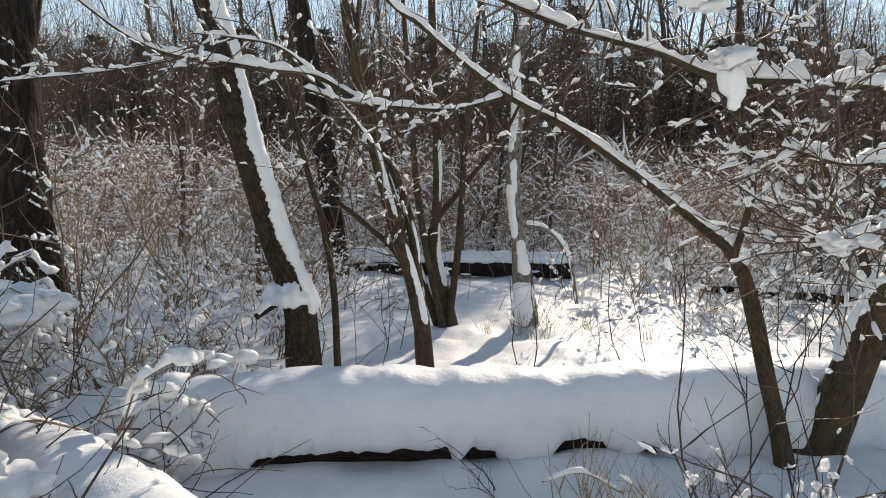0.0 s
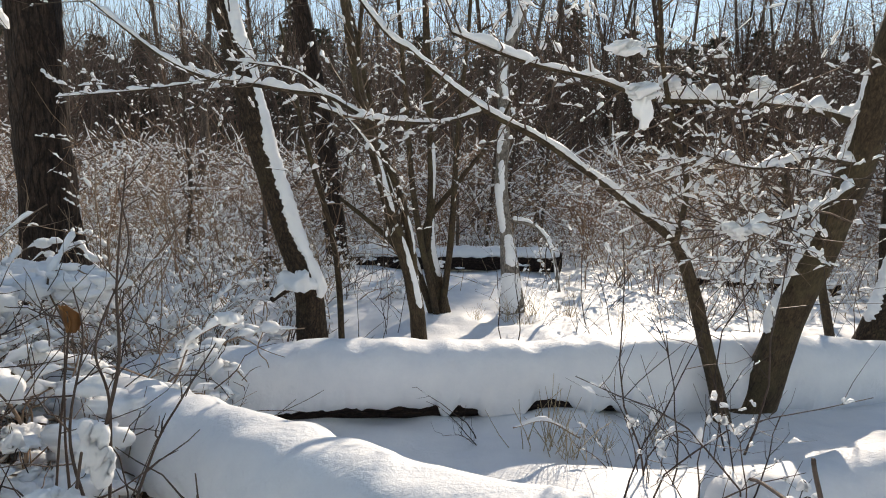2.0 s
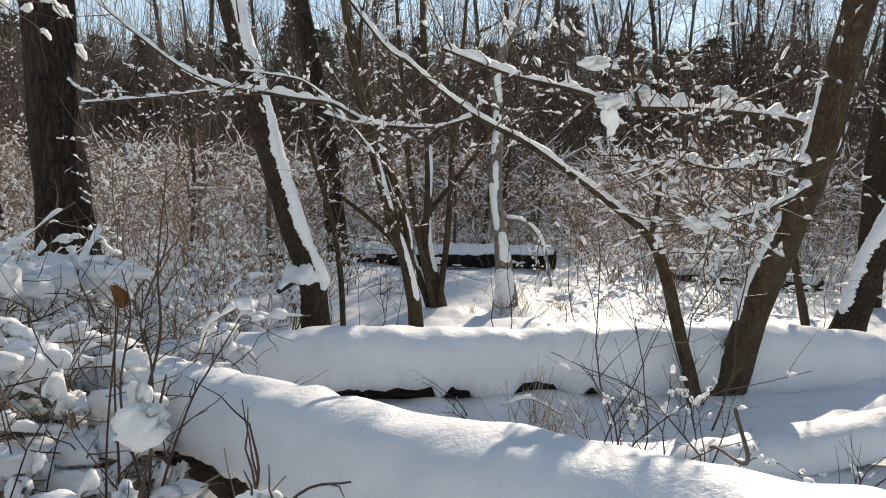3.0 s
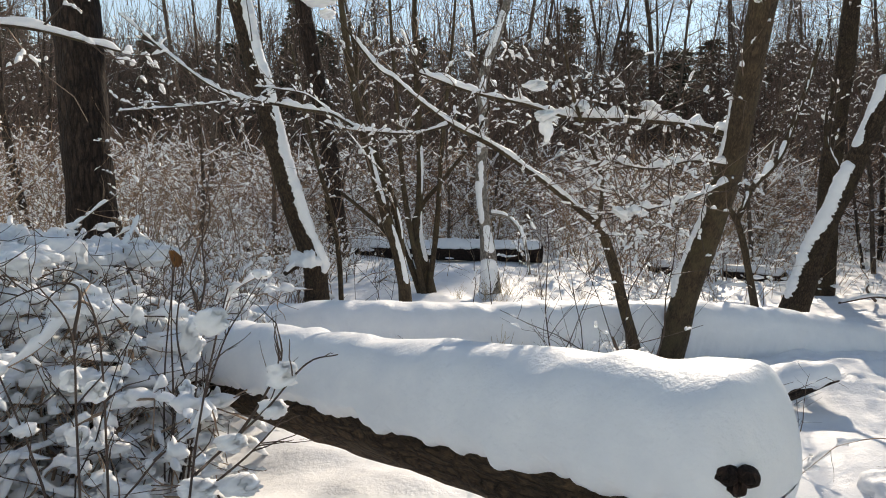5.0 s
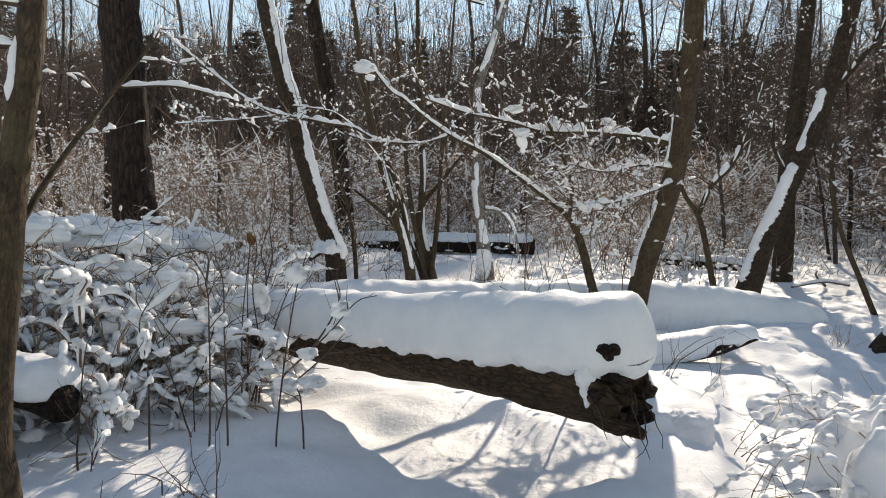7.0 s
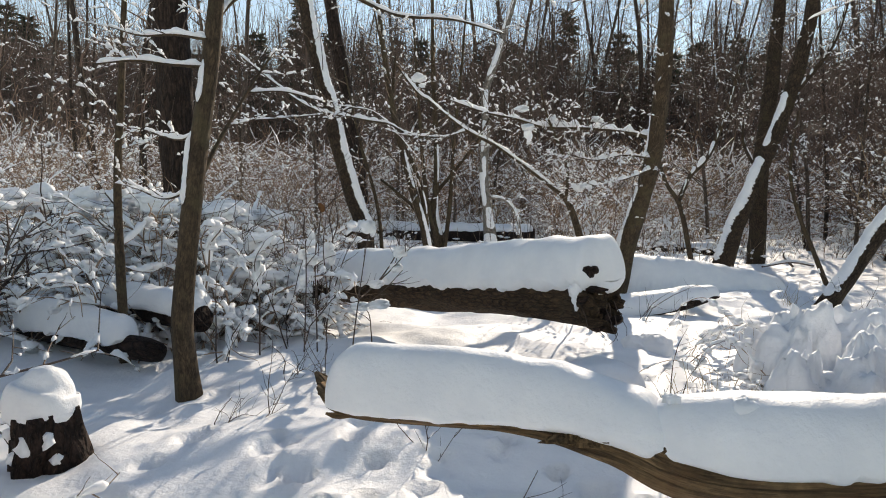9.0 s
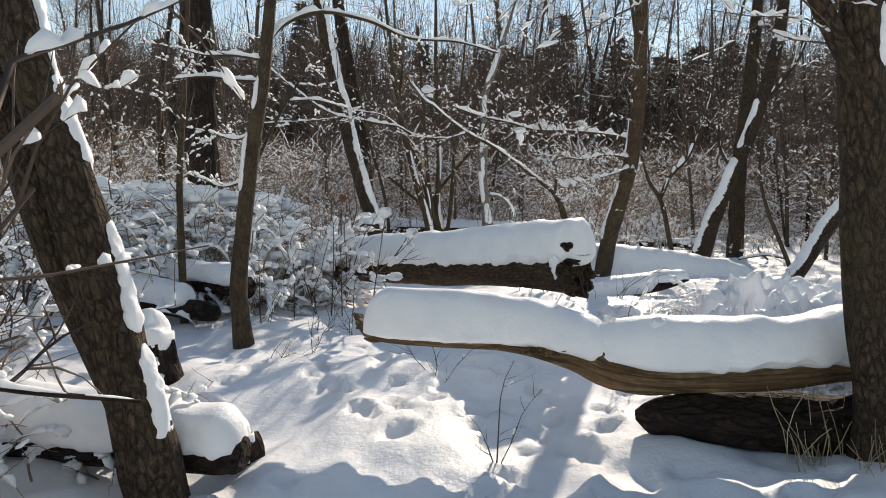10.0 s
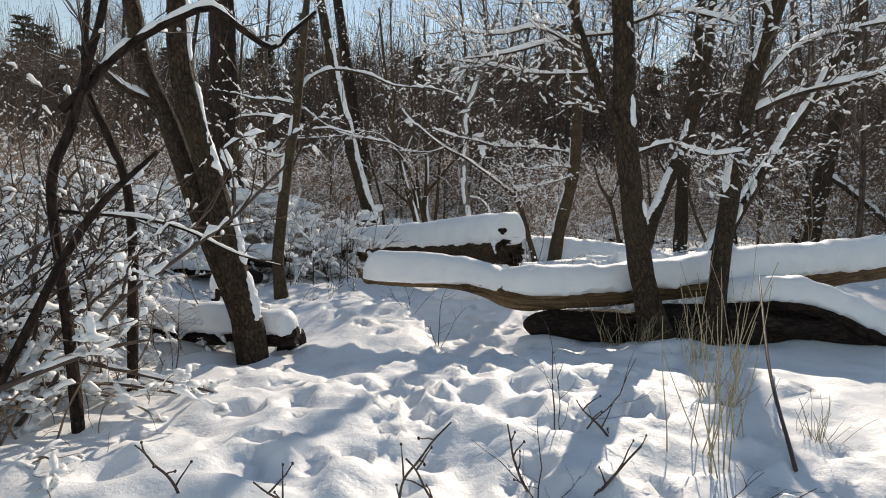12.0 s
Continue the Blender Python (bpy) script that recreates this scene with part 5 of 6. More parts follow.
# thin bare shoots standing in the open snow
shoots = [shrub(140 + k, 3, 0.6, 0.5, TWIG_DARK, 0.12, "thin bare shoots standing in the snow", "bare shoots", twigs=4, level=0, r0=0.004, wide=0.06, name="twig_shoots") for k in range(5)]
spread(shoots, [(0.28, 3.1), (1.05, 2.6), (1.2, 2.3), (0.95, 2.75), (1.5, 3.0), (-0.8, -0.1), (-0.5, -0.25),
                (1.05, -4.8), (1.6, -5.0), (1.2, -4.2), (-0.95, -0.9), (-0.7, -0.95), (1.4, -0.7), (1.9, 0.6),
                (2.4, 2.2), (1.9, 2.0), (0.2, -1.3), (0.5, -2.2), (-1.3, -3.4), (-1.2, -3.1), (2.0, 5.5), (1.2, 5.8), (2.7, 5.2), (0.9, 6.2), (3.0, 6.8), (1.8, 7.5), (1.1, 8.3)], rng, 0.7, 1.15)
# bare little saplings with snow caught in their forks
saplings = [shrub(145 + k, 3, 0.95, 0.5, TWIG_DARK, 0.5, "small bare sapling with snow caught in its forks", "small saplings", (1.6, 0.017), (1.6, 0.026), twigs=6, level=0, r0=0.006, wide=0.08, name="small_sapling", longest=0.14) for k in range(3)]
spread(saplings, [(-0.95, 0.5), (-1.65, 2.5), (-1.0, 1.3), (-1.1, 1.1), (1.35, 2.2), (1.1, 2.75), (-1.3, 0.0), (3.9, 2.2)], rng, 0.75, 1.1)
# forked saplings by the hollow log, some with clumps of snow
def forked(label, stems, clumps, seed):
    ob = thing("forked_sapling", label, "sapling", "forked saplings", stems[0][0])
    r = np.random.default_rng(seed)
    for rows in stems:
        n = len(rows)
        line = smooth_line([(x + r.normal(0, 0.006), y + r.normal(0, 0.03), z, 0.0056 - 0.0036 * i / (n - 1)) for i, (x, y, z) in enumerate(rows)], 0.02)
        bag = Bag()
        tube(bag, line, 7, 0.2, seed)
        under(part("stem", bag, TWIG_DARK), ob)
        bag = Bag()
        spray(bag, None, r, line, 5, 0.2, 0.003, 0, 0.9, 0.3, 0, 4, 4, 0.25)
        under(part("twig_spray", bag, TWIG_DARK, None, "thin dark twigs", "stuff"), ob)
    for k, (x, y, z, w, h) in enumerate(clumps):
        bag = Bag()
        lump(bag, (x, y, z), (w, w * 0.6, h), seed + k, 0.9, 16, 22, 0.5)
        lump(bag, (x + w * 0.6, y, z + h * 0.3), (w * 0.6, w * 0.45, h * 0.7), seed + k + 9, 0.9, 12, 16, 0.5)
        under(part("snow_clump", bag, LOOSE, None, "clump of snow in the fork"), ob)


forked("thin dark sapling with a ragged clump of snow", [
    [(-0.88, 1.25, -0.05), (-0.87, 1.25, 0.27), (-0.85, 1.25, 0.75), (-0.86, 1.25, 0.95), (-0.81, 1.25, 1.2), (-0.78, 1.25, 1.39)],
    [(-0.9, 1.2, -0.05), (-0.89, 1.2, 0.29), (-0.9, 1.2, 0.69), (-0.9, 1.2, 0.96), (-0.92, 1.2, 1.11)],
    [(-0.85, 1.25, 0.71), (-0.8, 1.25, 0.91), (-0.83, 1.25, 1.12), (-0.77, 1.25, 1.45)],
    [(-0.88, 1.3, 0.1), (-0.83, 1.3, 0.33), (-0.74, 1.3, 0.62), (-0.66, 1.3, 0.77), (-0.58, 1.3, 0.93)],
    [(-0.96, 1.2, -0.05), (-0.96, 1.2, 0.37), (-0.96, 1.2, 0.69), (-0.93, 1.2, 1.0)]],
    [(-0.87, 1.2, 0.66, 0.045, 0.08), (-0.84, 1.2, 0.6, 0.03, 0.07)], 5)
forked("thin dark forked sapling holding clumps of snow", [
    [(-0.49, 0.35, -0.05), (-0.47, 0.35, 0.15), (-0.42, 0.35, 0.55), (-0.39, 0.35, 0.85), (-0.32, 0.35, 1.03)],
    [(-0.43, 0.35, 0.42), (-0.39, 0.35, 0.46), (-0.2, 0.35, 0.64), (-0.08, 0.35, 0.79), (0.03, 0.35, 0.83)],
    [(-0.34, 0.35, -0.05), (-0.36, 0.35, 0.16), (-0.41, 0.35, 0.33), (-0.56, 0.35, 0.39)],
    [(-0.44, 0.35, 0.33), (-0.4, 0.35, 0.37), (-0.24, 0.35, 0.51), (-0.14, 0.35, 0.62)],
    [(-0.34, 0.38, 0.5), (-0.21, 0.38, 0.67), (-0.17, 0.38, 0.8), (-0.19, 0.38, 0.91)]],
    [(-0.385, 0.35, 0.92, 0.045, 0.05), (-0.16, 0.36, 0.75, 0.045, 0.05), (-0.19, 0.35, 0.64, 0.04, 0.035), (-0.32, 0.35, 0.52, 0.045, 0.035), (-0.44, 0.35, 0.36, 0.06, 0.035), (-0.3, 0.35, 0.38, 0.06, 0.04)], 7)
forked("dark forked sapling in front of the thicket", [
    [(-0.82, 0.3, -0.05), (-0.81, 0.3, 0.16), (-0.81, 0.3, 0.59), (-0.83, 0.3, 0.88), (-0.91, 0.3, 1.04)],
    [(-0.73, 0.32, -0.05), (-0.74, 0.32, 0.15), (-0.76, 0.32, 0.6), (-0.75, 0.32, 0.88), (-0.79, 0.32, 1.02)],
    [(-0.83, 0.3, 0.85), (-0.86, 0.4, 1.01), (-1.04, 0.4, 0.99), (-1.31, 0.4, 0.84)],
    [(-1.15, 0.34, -0.05), (-1.16, 0.34, 0.4), (-1.18, 0.34, 0.65), (-1.12, 0.34, 0.8)]],
    [(-1.17, 0.34, 0.57, 0.03, 0.11), (-0.82, 0.32, 0.53, 0.035, 0.04), (-0.77, 0.33, 0.68, 0.035, 0.04), (-1.2, 0.35, 0.68, 0.06, 0.03), (-0.84, 0.31, 0.72, 0.03, 0.04)], 9)
# tall thin shoots
tall_shoots = [shrub(150 + k, 2, 1.7, 0.3, TWIG_DARK, 0.3, "tall thin bare shoots", "tall shoots", twigs=6, level=0, r0=0.006, wide=0.12, name="tall_shoots") for k in range(3)]
spread(tall_shoots, [(0.95, 2.45), (1.15, 2.75), (1.75, 3.1), (1.5, 2.4), (-1.5, 3.9), (-1.9, 3.2), (0.5, 5.4), (1.3, 4.9), (2.5, 4.6), (2.9, 5.1), (-0.6, 4.4), (3.3, 4.9), (-1.6, 5.6), (-0.7, 6.0)], rng, 0.7, 1.1)


# ---- dry grass ----
def grass(seed, blades, high):
    rng = np.random.default_rng(seed)
    ob = thing("grass_tuft", "dry straw-coloured grass blades poking through snow", "grass", "dry grass")
    bag = Bag()
    for _ in range(blades):
        a, d = rng.uniform(0, 6.28), rng.uniform(0, 0.12)
        tube(bag, bent(rng, (math.cos(a) * d, math.sin(a) * d, -0.05), (rng.normal(0, 0.35), rng.normal(0, 0.35), 1), high * rng.uniform(0.5, 1.1), 0.0028, 0.0012, 4, 0.2, -0.06), 3, caps=False)
    part("turf", bag, STRAW, ob, "", "stuff")
    return ob


tufts = [grass(170 + k, 22, 0.35) for k in range(3)]
spread(tufts, [(2.3, -0.6), (2.7, -0.4), (2.5, -0.1), (3.0, -0.7), (3.2, -0.2), (2.15, -0.75), (2.6, -0.75), (0.75, 2.9), (0.95, 3.05), (0.6, 3.0), (1.25, 3.2), (2.35, -2.3), (2.3, -2.7), (2.05, -2.4), (1.9, -2.2), (1.5, -0.9), (1.9, -0.6), (2.2, -1.2), (0.6, 6.8), (0.9, 7.0), (0.75, 6.6), (1.3, 7.2), (1.8, 6.4), (2.4, 7.0), (0.2, 6.7), (-0.9, 8.0), (3.0, 8.2), (1.5, 8.8), (3.8, 7.4),
                (2.2, -3.6), (2.4, -4.1), (4.0, 3.4), (4.6, 2.5), (3.4, 1.6)], rng, 0.7, 1.3)


# ---- woods behind ----
def bare_tree(seed, high, r, limbs, mat=None):
    rng = np.random.default_rng(seed)
    ob = thing("bare_tree", "slim bare woodland tree flecked with snow", "tree", "woodland trees")
    line = bent(rng, (0, 0, -0.15), (rng.normal(0, 0.12), rng.normal(0, 0.12), 1), high, r, r * 0.2, 9, 0.09, 0.05)
    trunk, wood, snow = Bag(), Bag(), Bag()
    tube(trunk, smooth_line(line, 0.4), 9, 0.08, seed)
    for _ in range(limbs):
        u = rng.uniform(0.12, 0.97) * 8.99
        i = int(u)
        at = line[i, :3] * (1 - u + i) + line[i + 1, :3] * (u - i)
        a = rng.uniform(0, 6.28)
        l2 = bent(rng, at, (math.cos(a), math.sin(a), rng.uniform(0.2, 1.3)), high * rng.uniform(0.12, 0.26) * (1.15 - u / 10), line[i, 3] * 0.35, 0.004, 4, 0.25, 0.06)
        tube(wood, l2, 4, caps=False)
        twig_snow(snow, rng, l2, 0.22, (1.5, 0.011), (1.5, 0.015), 0.12)
        spray(wood, snow, rng, l2, 6, high * 0.1, 0.0065, 0.07, 0.9, 0.15, 1, 3, 3, 0.15, (1.5, 0.014), (1.5, 0.01))
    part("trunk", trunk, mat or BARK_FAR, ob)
    part("crown", wood, FAR_TWIG, ob, "thin bare branches", "stuff")
    part("clinging_snow", snow, LOOSE, ob, "snow on the branches", "stuff")
    return ob


def conifer(seed, high):
    rng = np.random.default_rng(seed)
    ob = thing("conifer", "dark green conifer standing behind the bare wood", "tree", "far conifers")
    trunk, green = Bag(), Bag()
    tube(trunk, smooth_line([(0, 0, -0.2, high * 0.018), (0, 0, high * 0.5, high * 0.012), (0, 0, high, 0.02)], 1.0), 8)
    z = high * 0.15
    while z < high * 0.98:
        reach = (1 - z / high) * high * 0.2 + 0.2
        for _ in range(7):
            a = rng.uniform(0, 6.28)
            l2 = bent(rng, (0, 0, z), (math.cos(a), math.sin(a), 0.15), reach * rng.uniform(0.6, 1.1), 0.02, 0.005, 3, 0.15, -0.06)
            for _ in range(9):
                u = rng.uniform(0.15, 1) * 2.99
                i = int(u)
                at = l2[i, :3] * (1 - u + i) + l2[i + 1, :3] * (u - i)
                tube(green, bent(rng, at, (math.cos(a) + rng.normal(0, 0.7), math.sin(a) + rng.normal(0, 0.7), rng.normal(-0.1, 0.3)), rng.uniform(0.3, 0.6), 0.085, 0.01, 2, 0.2), 3)
        z += high * 0.035
    part("trunk", trunk, BARK_PINE, ob)
    part("foliage", green, NEEDLES, ob, "dark needle sprays", "stuff")
    return ob


rng = np.random.default_rng(12)


def wood_spots(n, near, far, keep, power=1.0):
    out = []
    while len(out) < n:
        y = near + (far - near) * rng.random() ** power
        half = (y + 7) * 0.74 + 1.5
        x = rng.uniform(-half, half)
        if keep(x, y):
            out.append((x, y))
    return out


def clear(x, y):
    """Away from the clearing and the things that stand in it."""
    if abs(x - 5.6 - (y - 6) * 0.5) < 1.7 and y < 20:
        return False
    if -5.6 < x < -3.2 and y < 6.4:
        return False
    return not (-2.6 < x < 5.2 and y < 9.6) and not (-2.2 < x < 2.4 and y < 12.0) and not (x < -2.6 and y < 3.4) and not (5.2 <= x and y < 3.0) and (x + 4.5) ** 2 + (y - 6.3) ** 2 > 0.6


brush = [shrub(200 + k, 9, 2.3, 0.55, (UNDER, TWIG_RED, TWIG)[k % 3], 0.65, "bare woodland shrub flecked with snow", "woodland shrubs", (1.4, 0.009), (1.4, 0.014), 5, 1, 0.011, 0.4, longest=0.12) for k in range(6)]
spread(brush, wood_spots(230, 4.5, 28, clear, 1.3), rng, 0.6, 1.45)
spread([copy_thing(p, Matrix()) for p in brush[:4]], [(-1.9, 7.0), (-2.3, 8.2), (-2.6, 9.0), (-2.1, 6.0), (2.5, 9.3), (2.8, 8.6), (3.4, 9.2), (-2.4, 4.6), (-2.9, 9.4)], rng, 0.45, 0.8)
low = [shrub(220 + k, 9, 0.9, 1.2, TWIG, 0.8, "low woodland shrub loaded with snow", "low woodland shrubs", (2.0, 0.014), (1.8, 0.02), 7, 0, 0.009, 0.4, name="low_bush") for k in range(3)]
spread(low, [(-2.0, 3.9), (-1.7, 5.3), (-2.3, 5.0), (-1.9, 6.2), (-2.2, 7.2), (-1.5, 7.6), (-2.4, 8.4), (2.6, 6.6), (3.2, 7.6), (1.9, 8.9)] + wood_spots(190, 5.0, 22, lambda x, y: clear(x, y) or (y > 8.2 and abs(x - 0.2) > 2.6), 1.1), rng, 0.7, 1.3)
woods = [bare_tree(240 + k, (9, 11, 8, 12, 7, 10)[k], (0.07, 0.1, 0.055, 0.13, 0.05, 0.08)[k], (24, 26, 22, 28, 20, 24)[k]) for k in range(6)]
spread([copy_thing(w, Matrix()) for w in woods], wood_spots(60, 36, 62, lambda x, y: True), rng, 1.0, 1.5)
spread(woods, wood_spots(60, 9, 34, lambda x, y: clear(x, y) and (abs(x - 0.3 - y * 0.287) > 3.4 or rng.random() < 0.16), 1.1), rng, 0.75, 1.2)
far_right = [(7.4, 5.8), (8.2, 7.4), (7.9, 4.2), (9.0, 6.4), (6.9, 3.4), (10.0, 9.0), (8.8, 9.5), (10.5, 6.6), (7.3, 7.9), (9.5, 11.0), (11.0, 12.0), (12.0, 9.0), (8.5, 12.0), (10.0, 14.0), (13.0, 13.0), (7.8, 10.5), (12.0, 16.0), (11.5, 7.6), (8.4, 8.6)]
veil = [bare_tree(250 + k, (7, 8.5, 6)[k], (0.04, 0.05, 0.035)[k], 34) for k in range(3)]
spread(veil, wood_spots(45, 7.0, 20, lambda x, y: clear(x, y) and x > -3 and (abs(x - 0.3 - y * 0.287) > 3.2 or rng.random() < 0.12), 1.0) + far_right, rng, 0.8, 1.2)
spread([copy_thing(w, Matrix()) for w in woods], wood_spots(85, 38, 58, lambda x, y: 0.12 * y < x < 0.78 * y), rng, 1.3, 2.0)
spread([copy_thing(w, Matrix()) for w in woods + veil], [(x, y) for y in (13, 15, 17.5, 20, 23, 26, 30, 34, 38) for x in (0.8 + (y + 7) * (0.4 + 0.1 * k) + rng.uniform(-0.8, 0.8) for k in range(5)) if abs(x - 5.6 - (y - 6) * 0.5) > 1.0], rng, 0.8, 1.3)
firs = [conifer(260 + k, (10, 9, 11)[k]) for k in range(3)]
for near, far, k in ((46, 55, 1.2), (55, 66, 1.45), (66, 84, 1.8)):
    group = firs if near == 46 else [copy_thing(f, Matrix.Translation((0, 0, 0))) for f in firs]
    spread(group, wood_spots(76, near, far, lambda x, y: True), rng, 0.6 * k, 1.1 * k)


# ---- the tangle of the far wood ----
def sticks(bag, p, r, sides=3):
    """Many thin sticks at once. p: (n, points, 3), r: (n, points)."""
    n, k, _ = p.shape
    t = p[:, -1] - p[:, 0]
    ref = np.where(np.abs(t[:, 2:3]) > 0.8 * np.linalg.norm(t, axis=1)[:, None], np.array((1.0, 0, 0)), np.array((0, 0, 1.0)))
    s = np.cross(t, ref)
    s /= np.linalg.norm(s, axis=1)[:, None] + 1e-9
    u = np.cross(s, t)
    u /= np.linalg.norm(u, axis=1)[:, None] + 1e-9
    a = np.linspace(0, 2 * np.pi, sides, endpoint=False)
    v = p[:, :, None] + r[:, :, None, None] * (np.cos(a)[None, None, :, None] * s[:, None, None] + np.sin(a)[None, None, :, None] * u[:, None, None])
    i = np.arange(n)[:, None, None] * k * sides + np.arange(k - 1)[None, :, None] * sides + np.arange(sides)[None, None, :]
    j = np.arange(n)[:, None, None] * k * sides + np.arange(k - 1)[None, :, None] * sides + (np.arange(sides)[None, None, :] + 1) % sides
    bag.f.extend((bag.n + np.stack((i, j, j + sides, i + sides), -1).reshape(-1, 4)).tolist())
    v = v.reshape(-1, 3)
    bag.v.append(v)
    bag.g.append(v)
    bag.n += len(v)


def tangle(n, near, far, high, long, thick, upright):
    y = near + (far - near) * rng.random(n)
    x = rng.uniform(-1, 1, n) * ((y + 7) * 0.76 + 2)
    z0 = terrain(x, y)
    z = z0 + (-0.1 if upright else high * (y + 7) * rng.random(n) ** 0.8)
    d = rng.normal(0, 1, (n, 3)) * ((0.16, 0.16, 0.0) if upright else (1, 1, 0.6)) + ((0, 0, 1.0) if upright else (0, 0, 0.35))
    d /= np.linalg.norm(d, axis=1)[:, None]
    size = long * rng.uniform(0.4, 1.0, n) * ((y + 7) * 0.03 if upright else 1)
    p0 = np.stack((x, y, z), 1)
    p1 = p0 + d * size[:, None] * 0.5 + rng.normal(0, 0.05, (n, 3)) * size[:, None]
    p2 = p0 + d * size[:, None] + rng.normal(0, 0.06, (n, 3)) * size[:, None]
    w = thick * rng.uniform(0.5, 1.3, n)
    return np.stack((p0, p1, p2), 1), np.stack((w, w * 0.7, w * 0.35), 1)


# low dry undergrowth, tan and lit from behind
bag, flecks = Bag(), Bag()
for near, far, n in ((7.5, 13, 3000), (12, 26, 6500)):
    y = near + (far - near) * rng.random(n)
    x = rng.uniform(-1, 1, n) * ((y + 7) * 0.74 + 1.5)
    keep = ((x < -1.6) | (x > 3.4) | (y > 12.0) | ((y > 9.4) & (np.abs(x - 0.2) > 2.6)) | (rng.random(n) < 0.1)) & (np.abs(x - 5.6 - (y - 6) * 0.5) > 1.2 * rng.random(n))
    x, y = x[keep], y[keep]
    m = len(x)
    p0 = np.stack((x, y, terrain(x, y) - 0.03), 1)
    d = rng.normal(0, 0.45, (m, 3)) + (0, 0, 1.0)
    size = rng.uniform(0.15, 0.8, m)[:, None]
    bend = rng.normal(0, 0.12, (m, 3))
    p = np.stack((p0, p0 + d * size * 0.5, p0 + (d + bend) * size), 1)
    w = rng.uniform(0.0025, 0.006, m)
    sticks(bag, p, np.stack((w, w * 0.8, w * 0.4), 1))
    k = rng.random(m) < 0.85
    q = p[k, 1:2] + rng.normal(0, 0.02, (int(k.sum()), 1, 3))
    way = rng.normal(0, 1, (int(k.sum()), 1, 3)) * (1, 1, 0.15)
    s = rng.uniform(0.015, 0.05, int(k.sum()))
    sticks(flecks, np.concatenate((q - way * s[:, None, None] * 1.6, q, q + way * s[:, None, None] * 1.6), 1), np.stack((s * 0.3, s * 0.8, s * 0.3), 1), 4)
tagged(new("undergrowth", bag.mesh("undergrowth", UNDER)), "low tan dry undergrowth between the shrubs", "undergrowth", kind="stuff")
tagged(new("undergrowth_snow", flecks.mesh("undergrowth_snow", LOOSE)), "bits of snow on the dry undergrowth", "snow", kind="stuff")

bag, flecks, brushwood = Bag(), Bag(), Bag()
p, r = tangle(5000, 34, 72, 0, 10.5, 0.036, True)
side = np.abs(p[:, 0, 0] - 0.3 - p[:, 0, 1] * 0.287)
p[:, :, 2] = np.where((side < 4.0)[:, None], p[:, :1, 2] + (p[:, :, 2] - p[:, :1, 2]) * 0.6, p[:, :, 2])
sticks(bag, p, r)
for near, far, high, n, size, thick in ((13, 30, 0.09, 9000, 2.2, 0.011), (38, 72, 0.215, 24000, 3.4, 0.02)):
    p, r = tangle(n, near, far, high, size, thick, False)
    sticks(brushwood if near < 30 else bag, p, r)
    k = rng.random(n) < (0.55 if near < 30 else 0.08)
    lift = np.array((0, 0, 0.014))
    fat = 2.7 if near < 30 else 1.5
    sticks(flecks, np.stack((p[k, 0] * 0.6 + p[k, 1] * 0.4, p[k, 1], p[k, 1] * 0.6 + p[k, 2] * 0.4), 1) + lift, np.stack((r[k, 0] * 0.6, r[k, 0] * fat, r[k, 0] * 0.6), 1), 4)
tagged(new("far_woods", bag.mesh("far_woods", FAR_TWIG)), "dense brown tangle of far bare branches", "woods", kind="stuff")
tagged(new("brushwood", brushwood.mesh("brushwood", TWIG_RED)), "russet tangle of bare branches in the wood", "woods", kind="stuff")
tagged(new("far_snow_flecks", flecks.mesh("far_snow_flecks", LOOSE)), "snow flecks on the far branches", "snow", kind="stuff")

# a single dry leaf on a shoot
bag = Bag()
for k in range(3):
    t = np.linspace(0, 1, 8)
    w = 0.022 * np.sin(np.pi * np.clip(t, 0.03, 0.97)) ** 0.7
    a = k * 0.5 - 0.5
    mid = np.stack((-0.95 + 0.02 * t + 0.01 * k, 1.2 + 0.015 * np.sin(3 * t), 1.06 - 0.075 * t), 1)
    out = np.array((math.cos(a), math.sin(a), 0))
    bag.rings(np.stack((mid - w[:, None] * out, mid + (0, 0.002, 0.004), mid + w[:, None] * out, mid - (0, 0.002, 0)), 1))
tagged(new("dry_leaf", bag.mesh("dry_leaf", LEAF)), "curled orange-brown dead leaf hanging from a shoot", "leaf")
bag = Bag()
tube(bag, smooth_line([(-1.0, 1.22, -0.05, 0.005), (-0.99, 1.22, 0.5, 0.004), (-0.93, 1.21, 1.0, 0.003), (-0.94, 1.2, 1.07, 0.002)], 0.03), 5)
ob = thing("twig_shoots", "thin bare shoot carrying one dead leaf", "shrub", "bare shoots", (-1.0, 1.22, 0))
under(part("stem", bag, TWIG_DARK), ob)


# ---- small things in the open snow ----
def stick(rows, label, mat=TWIG_DARK, snow=False, seed=1):
    line = smooth_line(rows, 0.03)
    ob = thing("bare_stick", label, "stick", "sticks in the snow", rows[0][:3])
    bag = Bag()
    tube(bag, line, 7, 0.15, seed)
    under(part("stem", bag, mat), ob)
    if snow:
        bag = Bag()
        snow_ridge(bag, line, (1.0, 0.006), (1.0, 0.01), 0.3, 8, seed, 0.7, 12.0)
        under(part("clinging_snow", bag, SNOW), ob)


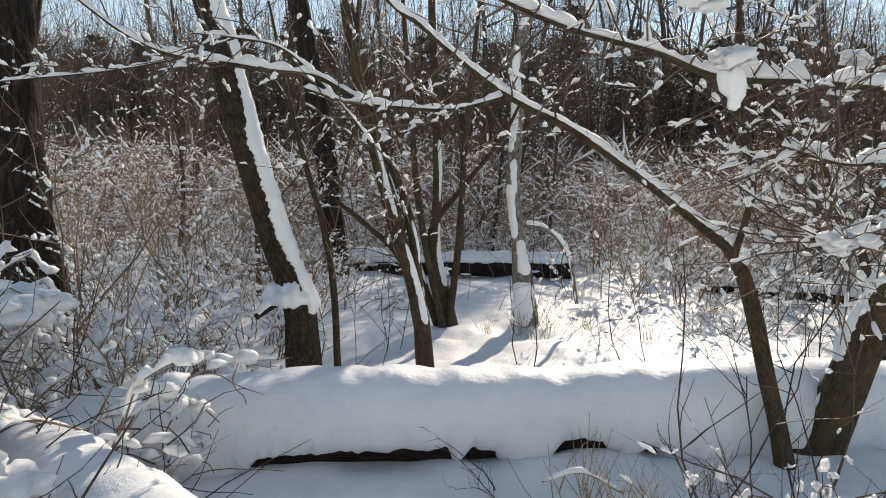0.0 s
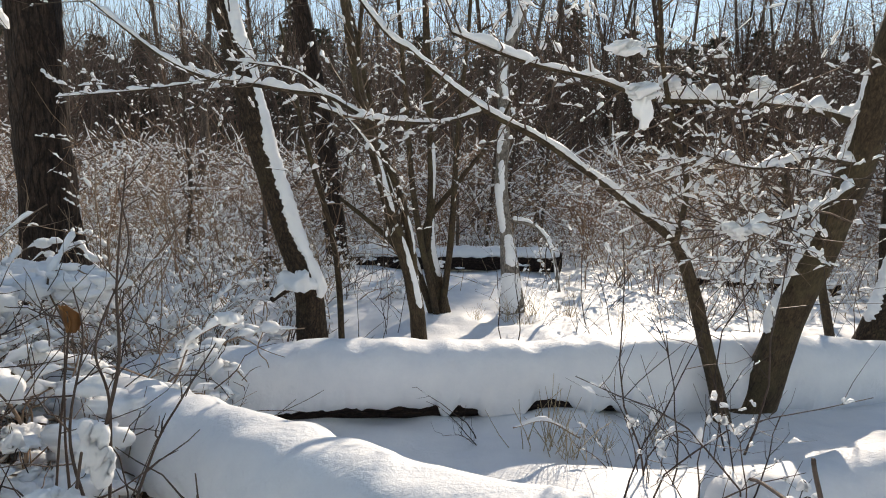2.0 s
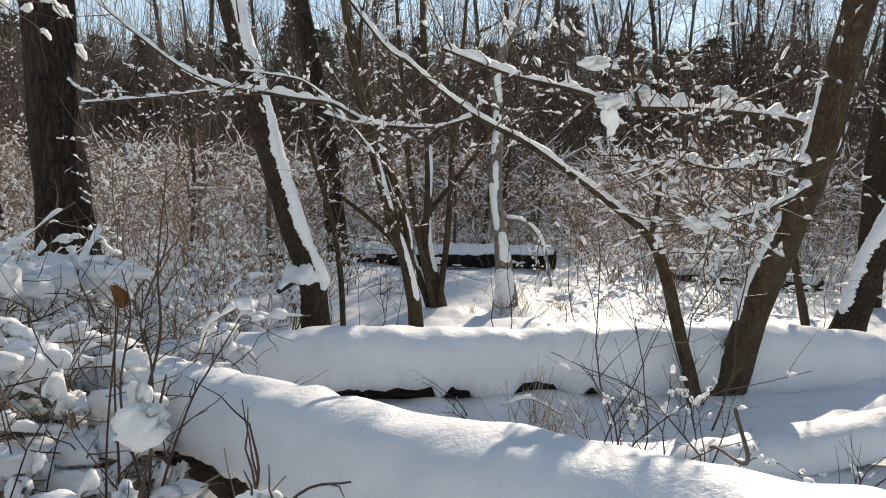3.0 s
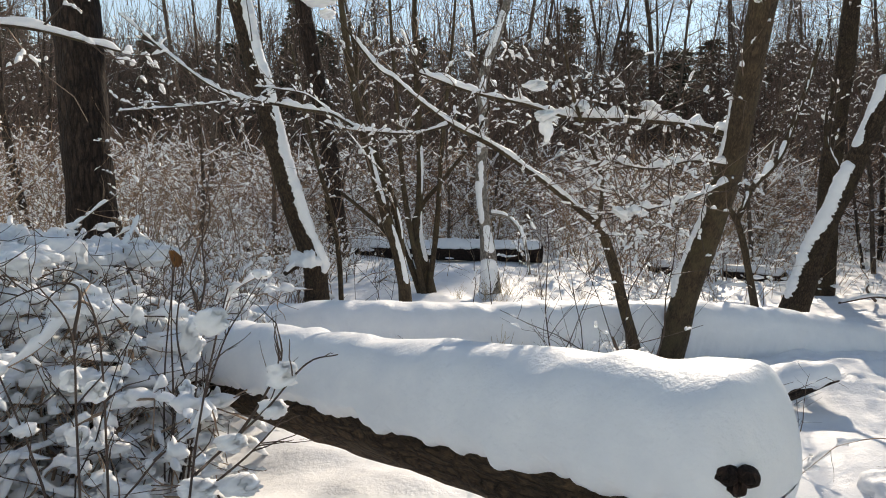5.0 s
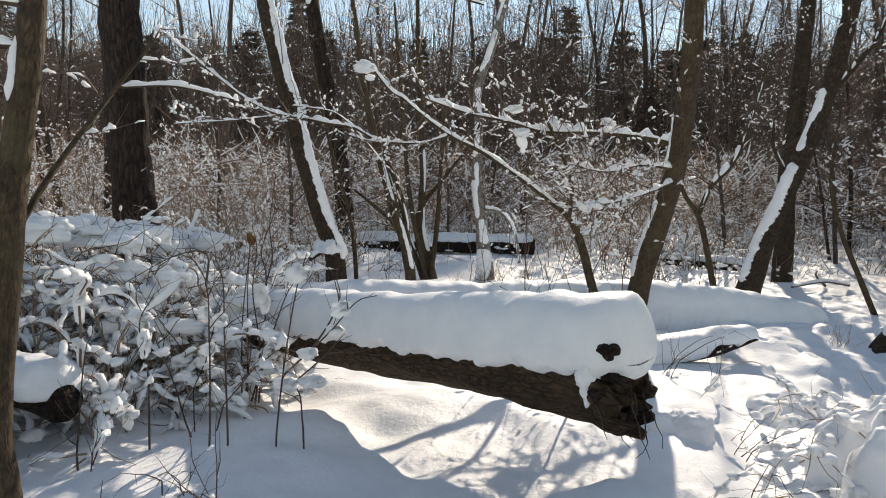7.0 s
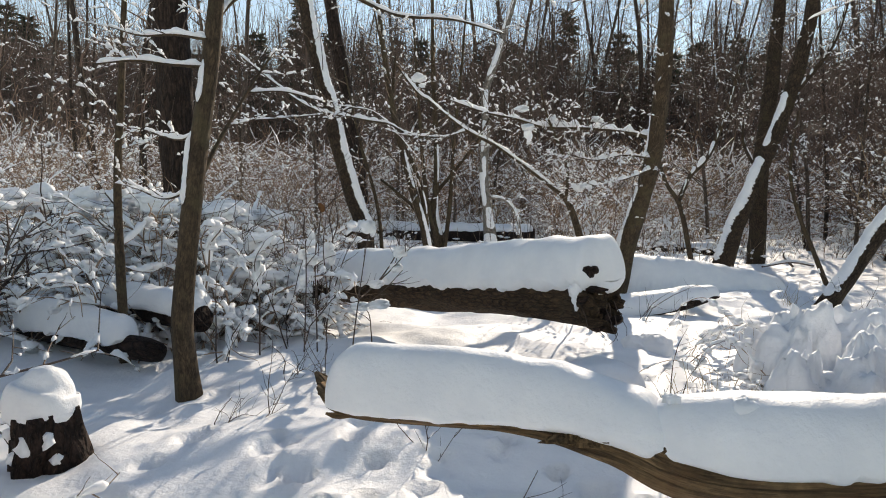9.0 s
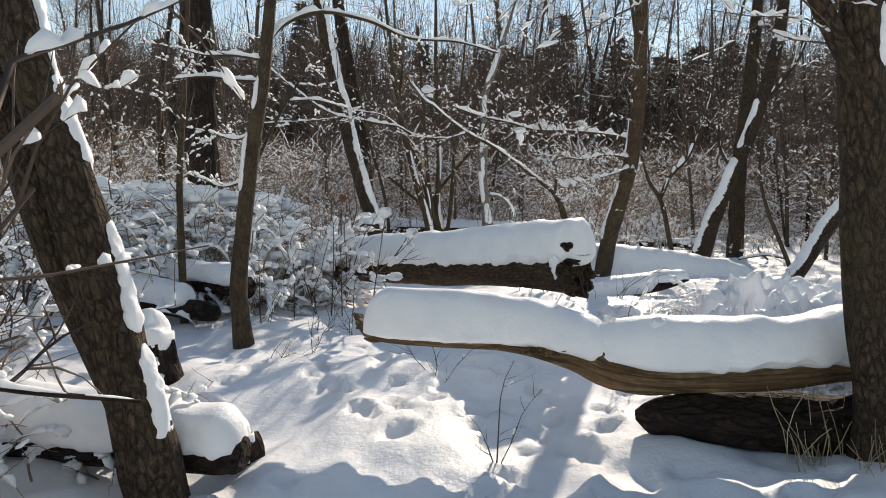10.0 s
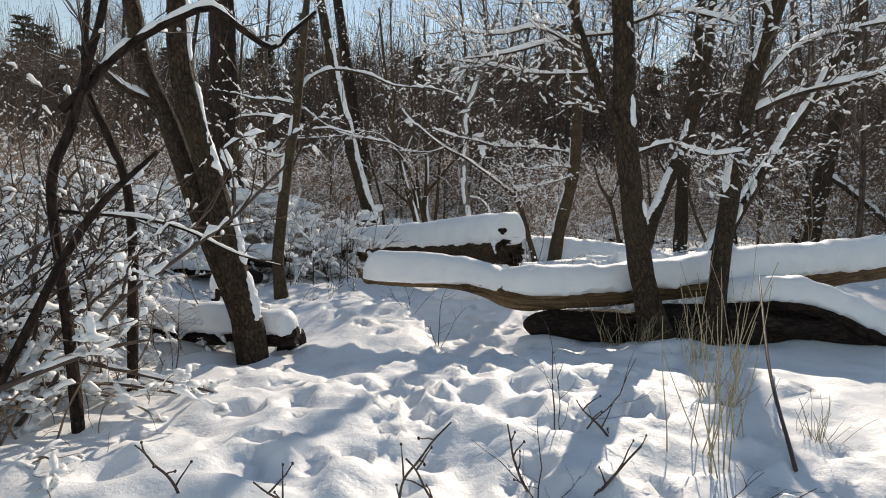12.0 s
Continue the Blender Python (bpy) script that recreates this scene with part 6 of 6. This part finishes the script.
stick([(1.05, 1.1, 0.75, 0.006), (1.2, 1.35, 0.48, 0.008), (1.42, 2.2, 0.2, 0.008), (1.55, 2.7, -0.02, 0.009)], "thin bare stick leaning over the snow")
stick([(2.14, -4.46, -0.03, 0.01), (2.4, -3.6, 0.2, 0.009), (2.93, -2.2, 0.55, 0.006)], "dark thin stick leaning out of the snow")
stick([(0.8, 3.0, 0.05, 0.006), (0.6, 2.95, 0.16, 0.006), (0.42, 2.9, 0.13, 0.004)], "thin twig carrying a line of snow", TWIG, True)
stick([(6.2, 7.2, 0.05, 0.02), (5.7, 7.0, 0.12, 0.018), (5.2, 6.9, 0.04, 0.015)], "fallen branch on the open lane", TWIG_DARK, True, 4)
stick([(5.9, 7.3, 0.02, 0.02), (5.6, 7.0, 0.2, 0.015), (5.5, 6.8, 0.3, 0.008)], "fallen branch on the open lane", TWIG_DARK, True, 5)
for k, (x, y) in enumerate([(-0.25, -4.95), (0.16, -4.95), (0.54, -4.91), (0.72, -4.94), (1.03, -4.66), (1.2, -4.75), (1.45, -4.3)]):
    r = np.random.default_rng(300 + k)
    z = ground_z(x, y)
    main = bent(r, (x, y, z - 0.04), (r.normal(0, 0.5), r.normal(0, 0.3), 1), r.uniform(0.25, 0.45), 0.006, 0.003, 5, 0.3)
    ob = thing("bare_shoot", "dark knobbly bare shoot poking out of the snow", "shrub", "knobbly shoots", (x, y, z))
    bag = Bag()
    tube(bag, smooth_line(main, 0.02), 7, 0.3, k)
    for i in range(1, 5):
        side = bent(r, main[i, :3], (r.normal(), r.normal(), 1.2), r.uniform(0.03, 0.14), 0.004, 0.002, 3, 0.25)
        tube(bag, side, 5)
        lump(bag, side[-1, :3], 0.005, k, 1.3, 4, 6)
    under(part("stem", bag, TWIG_DARK), ob)

# tall dry straws
r = np.random.default_rng(41)
for x, y, n in ((1.84, -4.5, 7), (1.8, -4.35, 5), (2.0, -4.2, 5), (2.35, -2.75, 6), (2.5, -2.95, 6)):
    ob = thing("grass_tuft", "tall pale dry straws standing in the snow", "grass", "tall straws", (x, y, 0))
    for _ in range(n):
        bag = Bag()
        tube(bag, smooth_line(bent(r, (x + r.normal(0, 0.05), y + r.normal(0, 0.05), -0.05), (r.normal(0, 0.12), r.normal(0, 0.12), 1), r.uniform(0.35, 0.95), 0.0032, 0.0014, 5, 0.1), 0.08), 5)
        under(part("straw", bag, STRAW), ob)
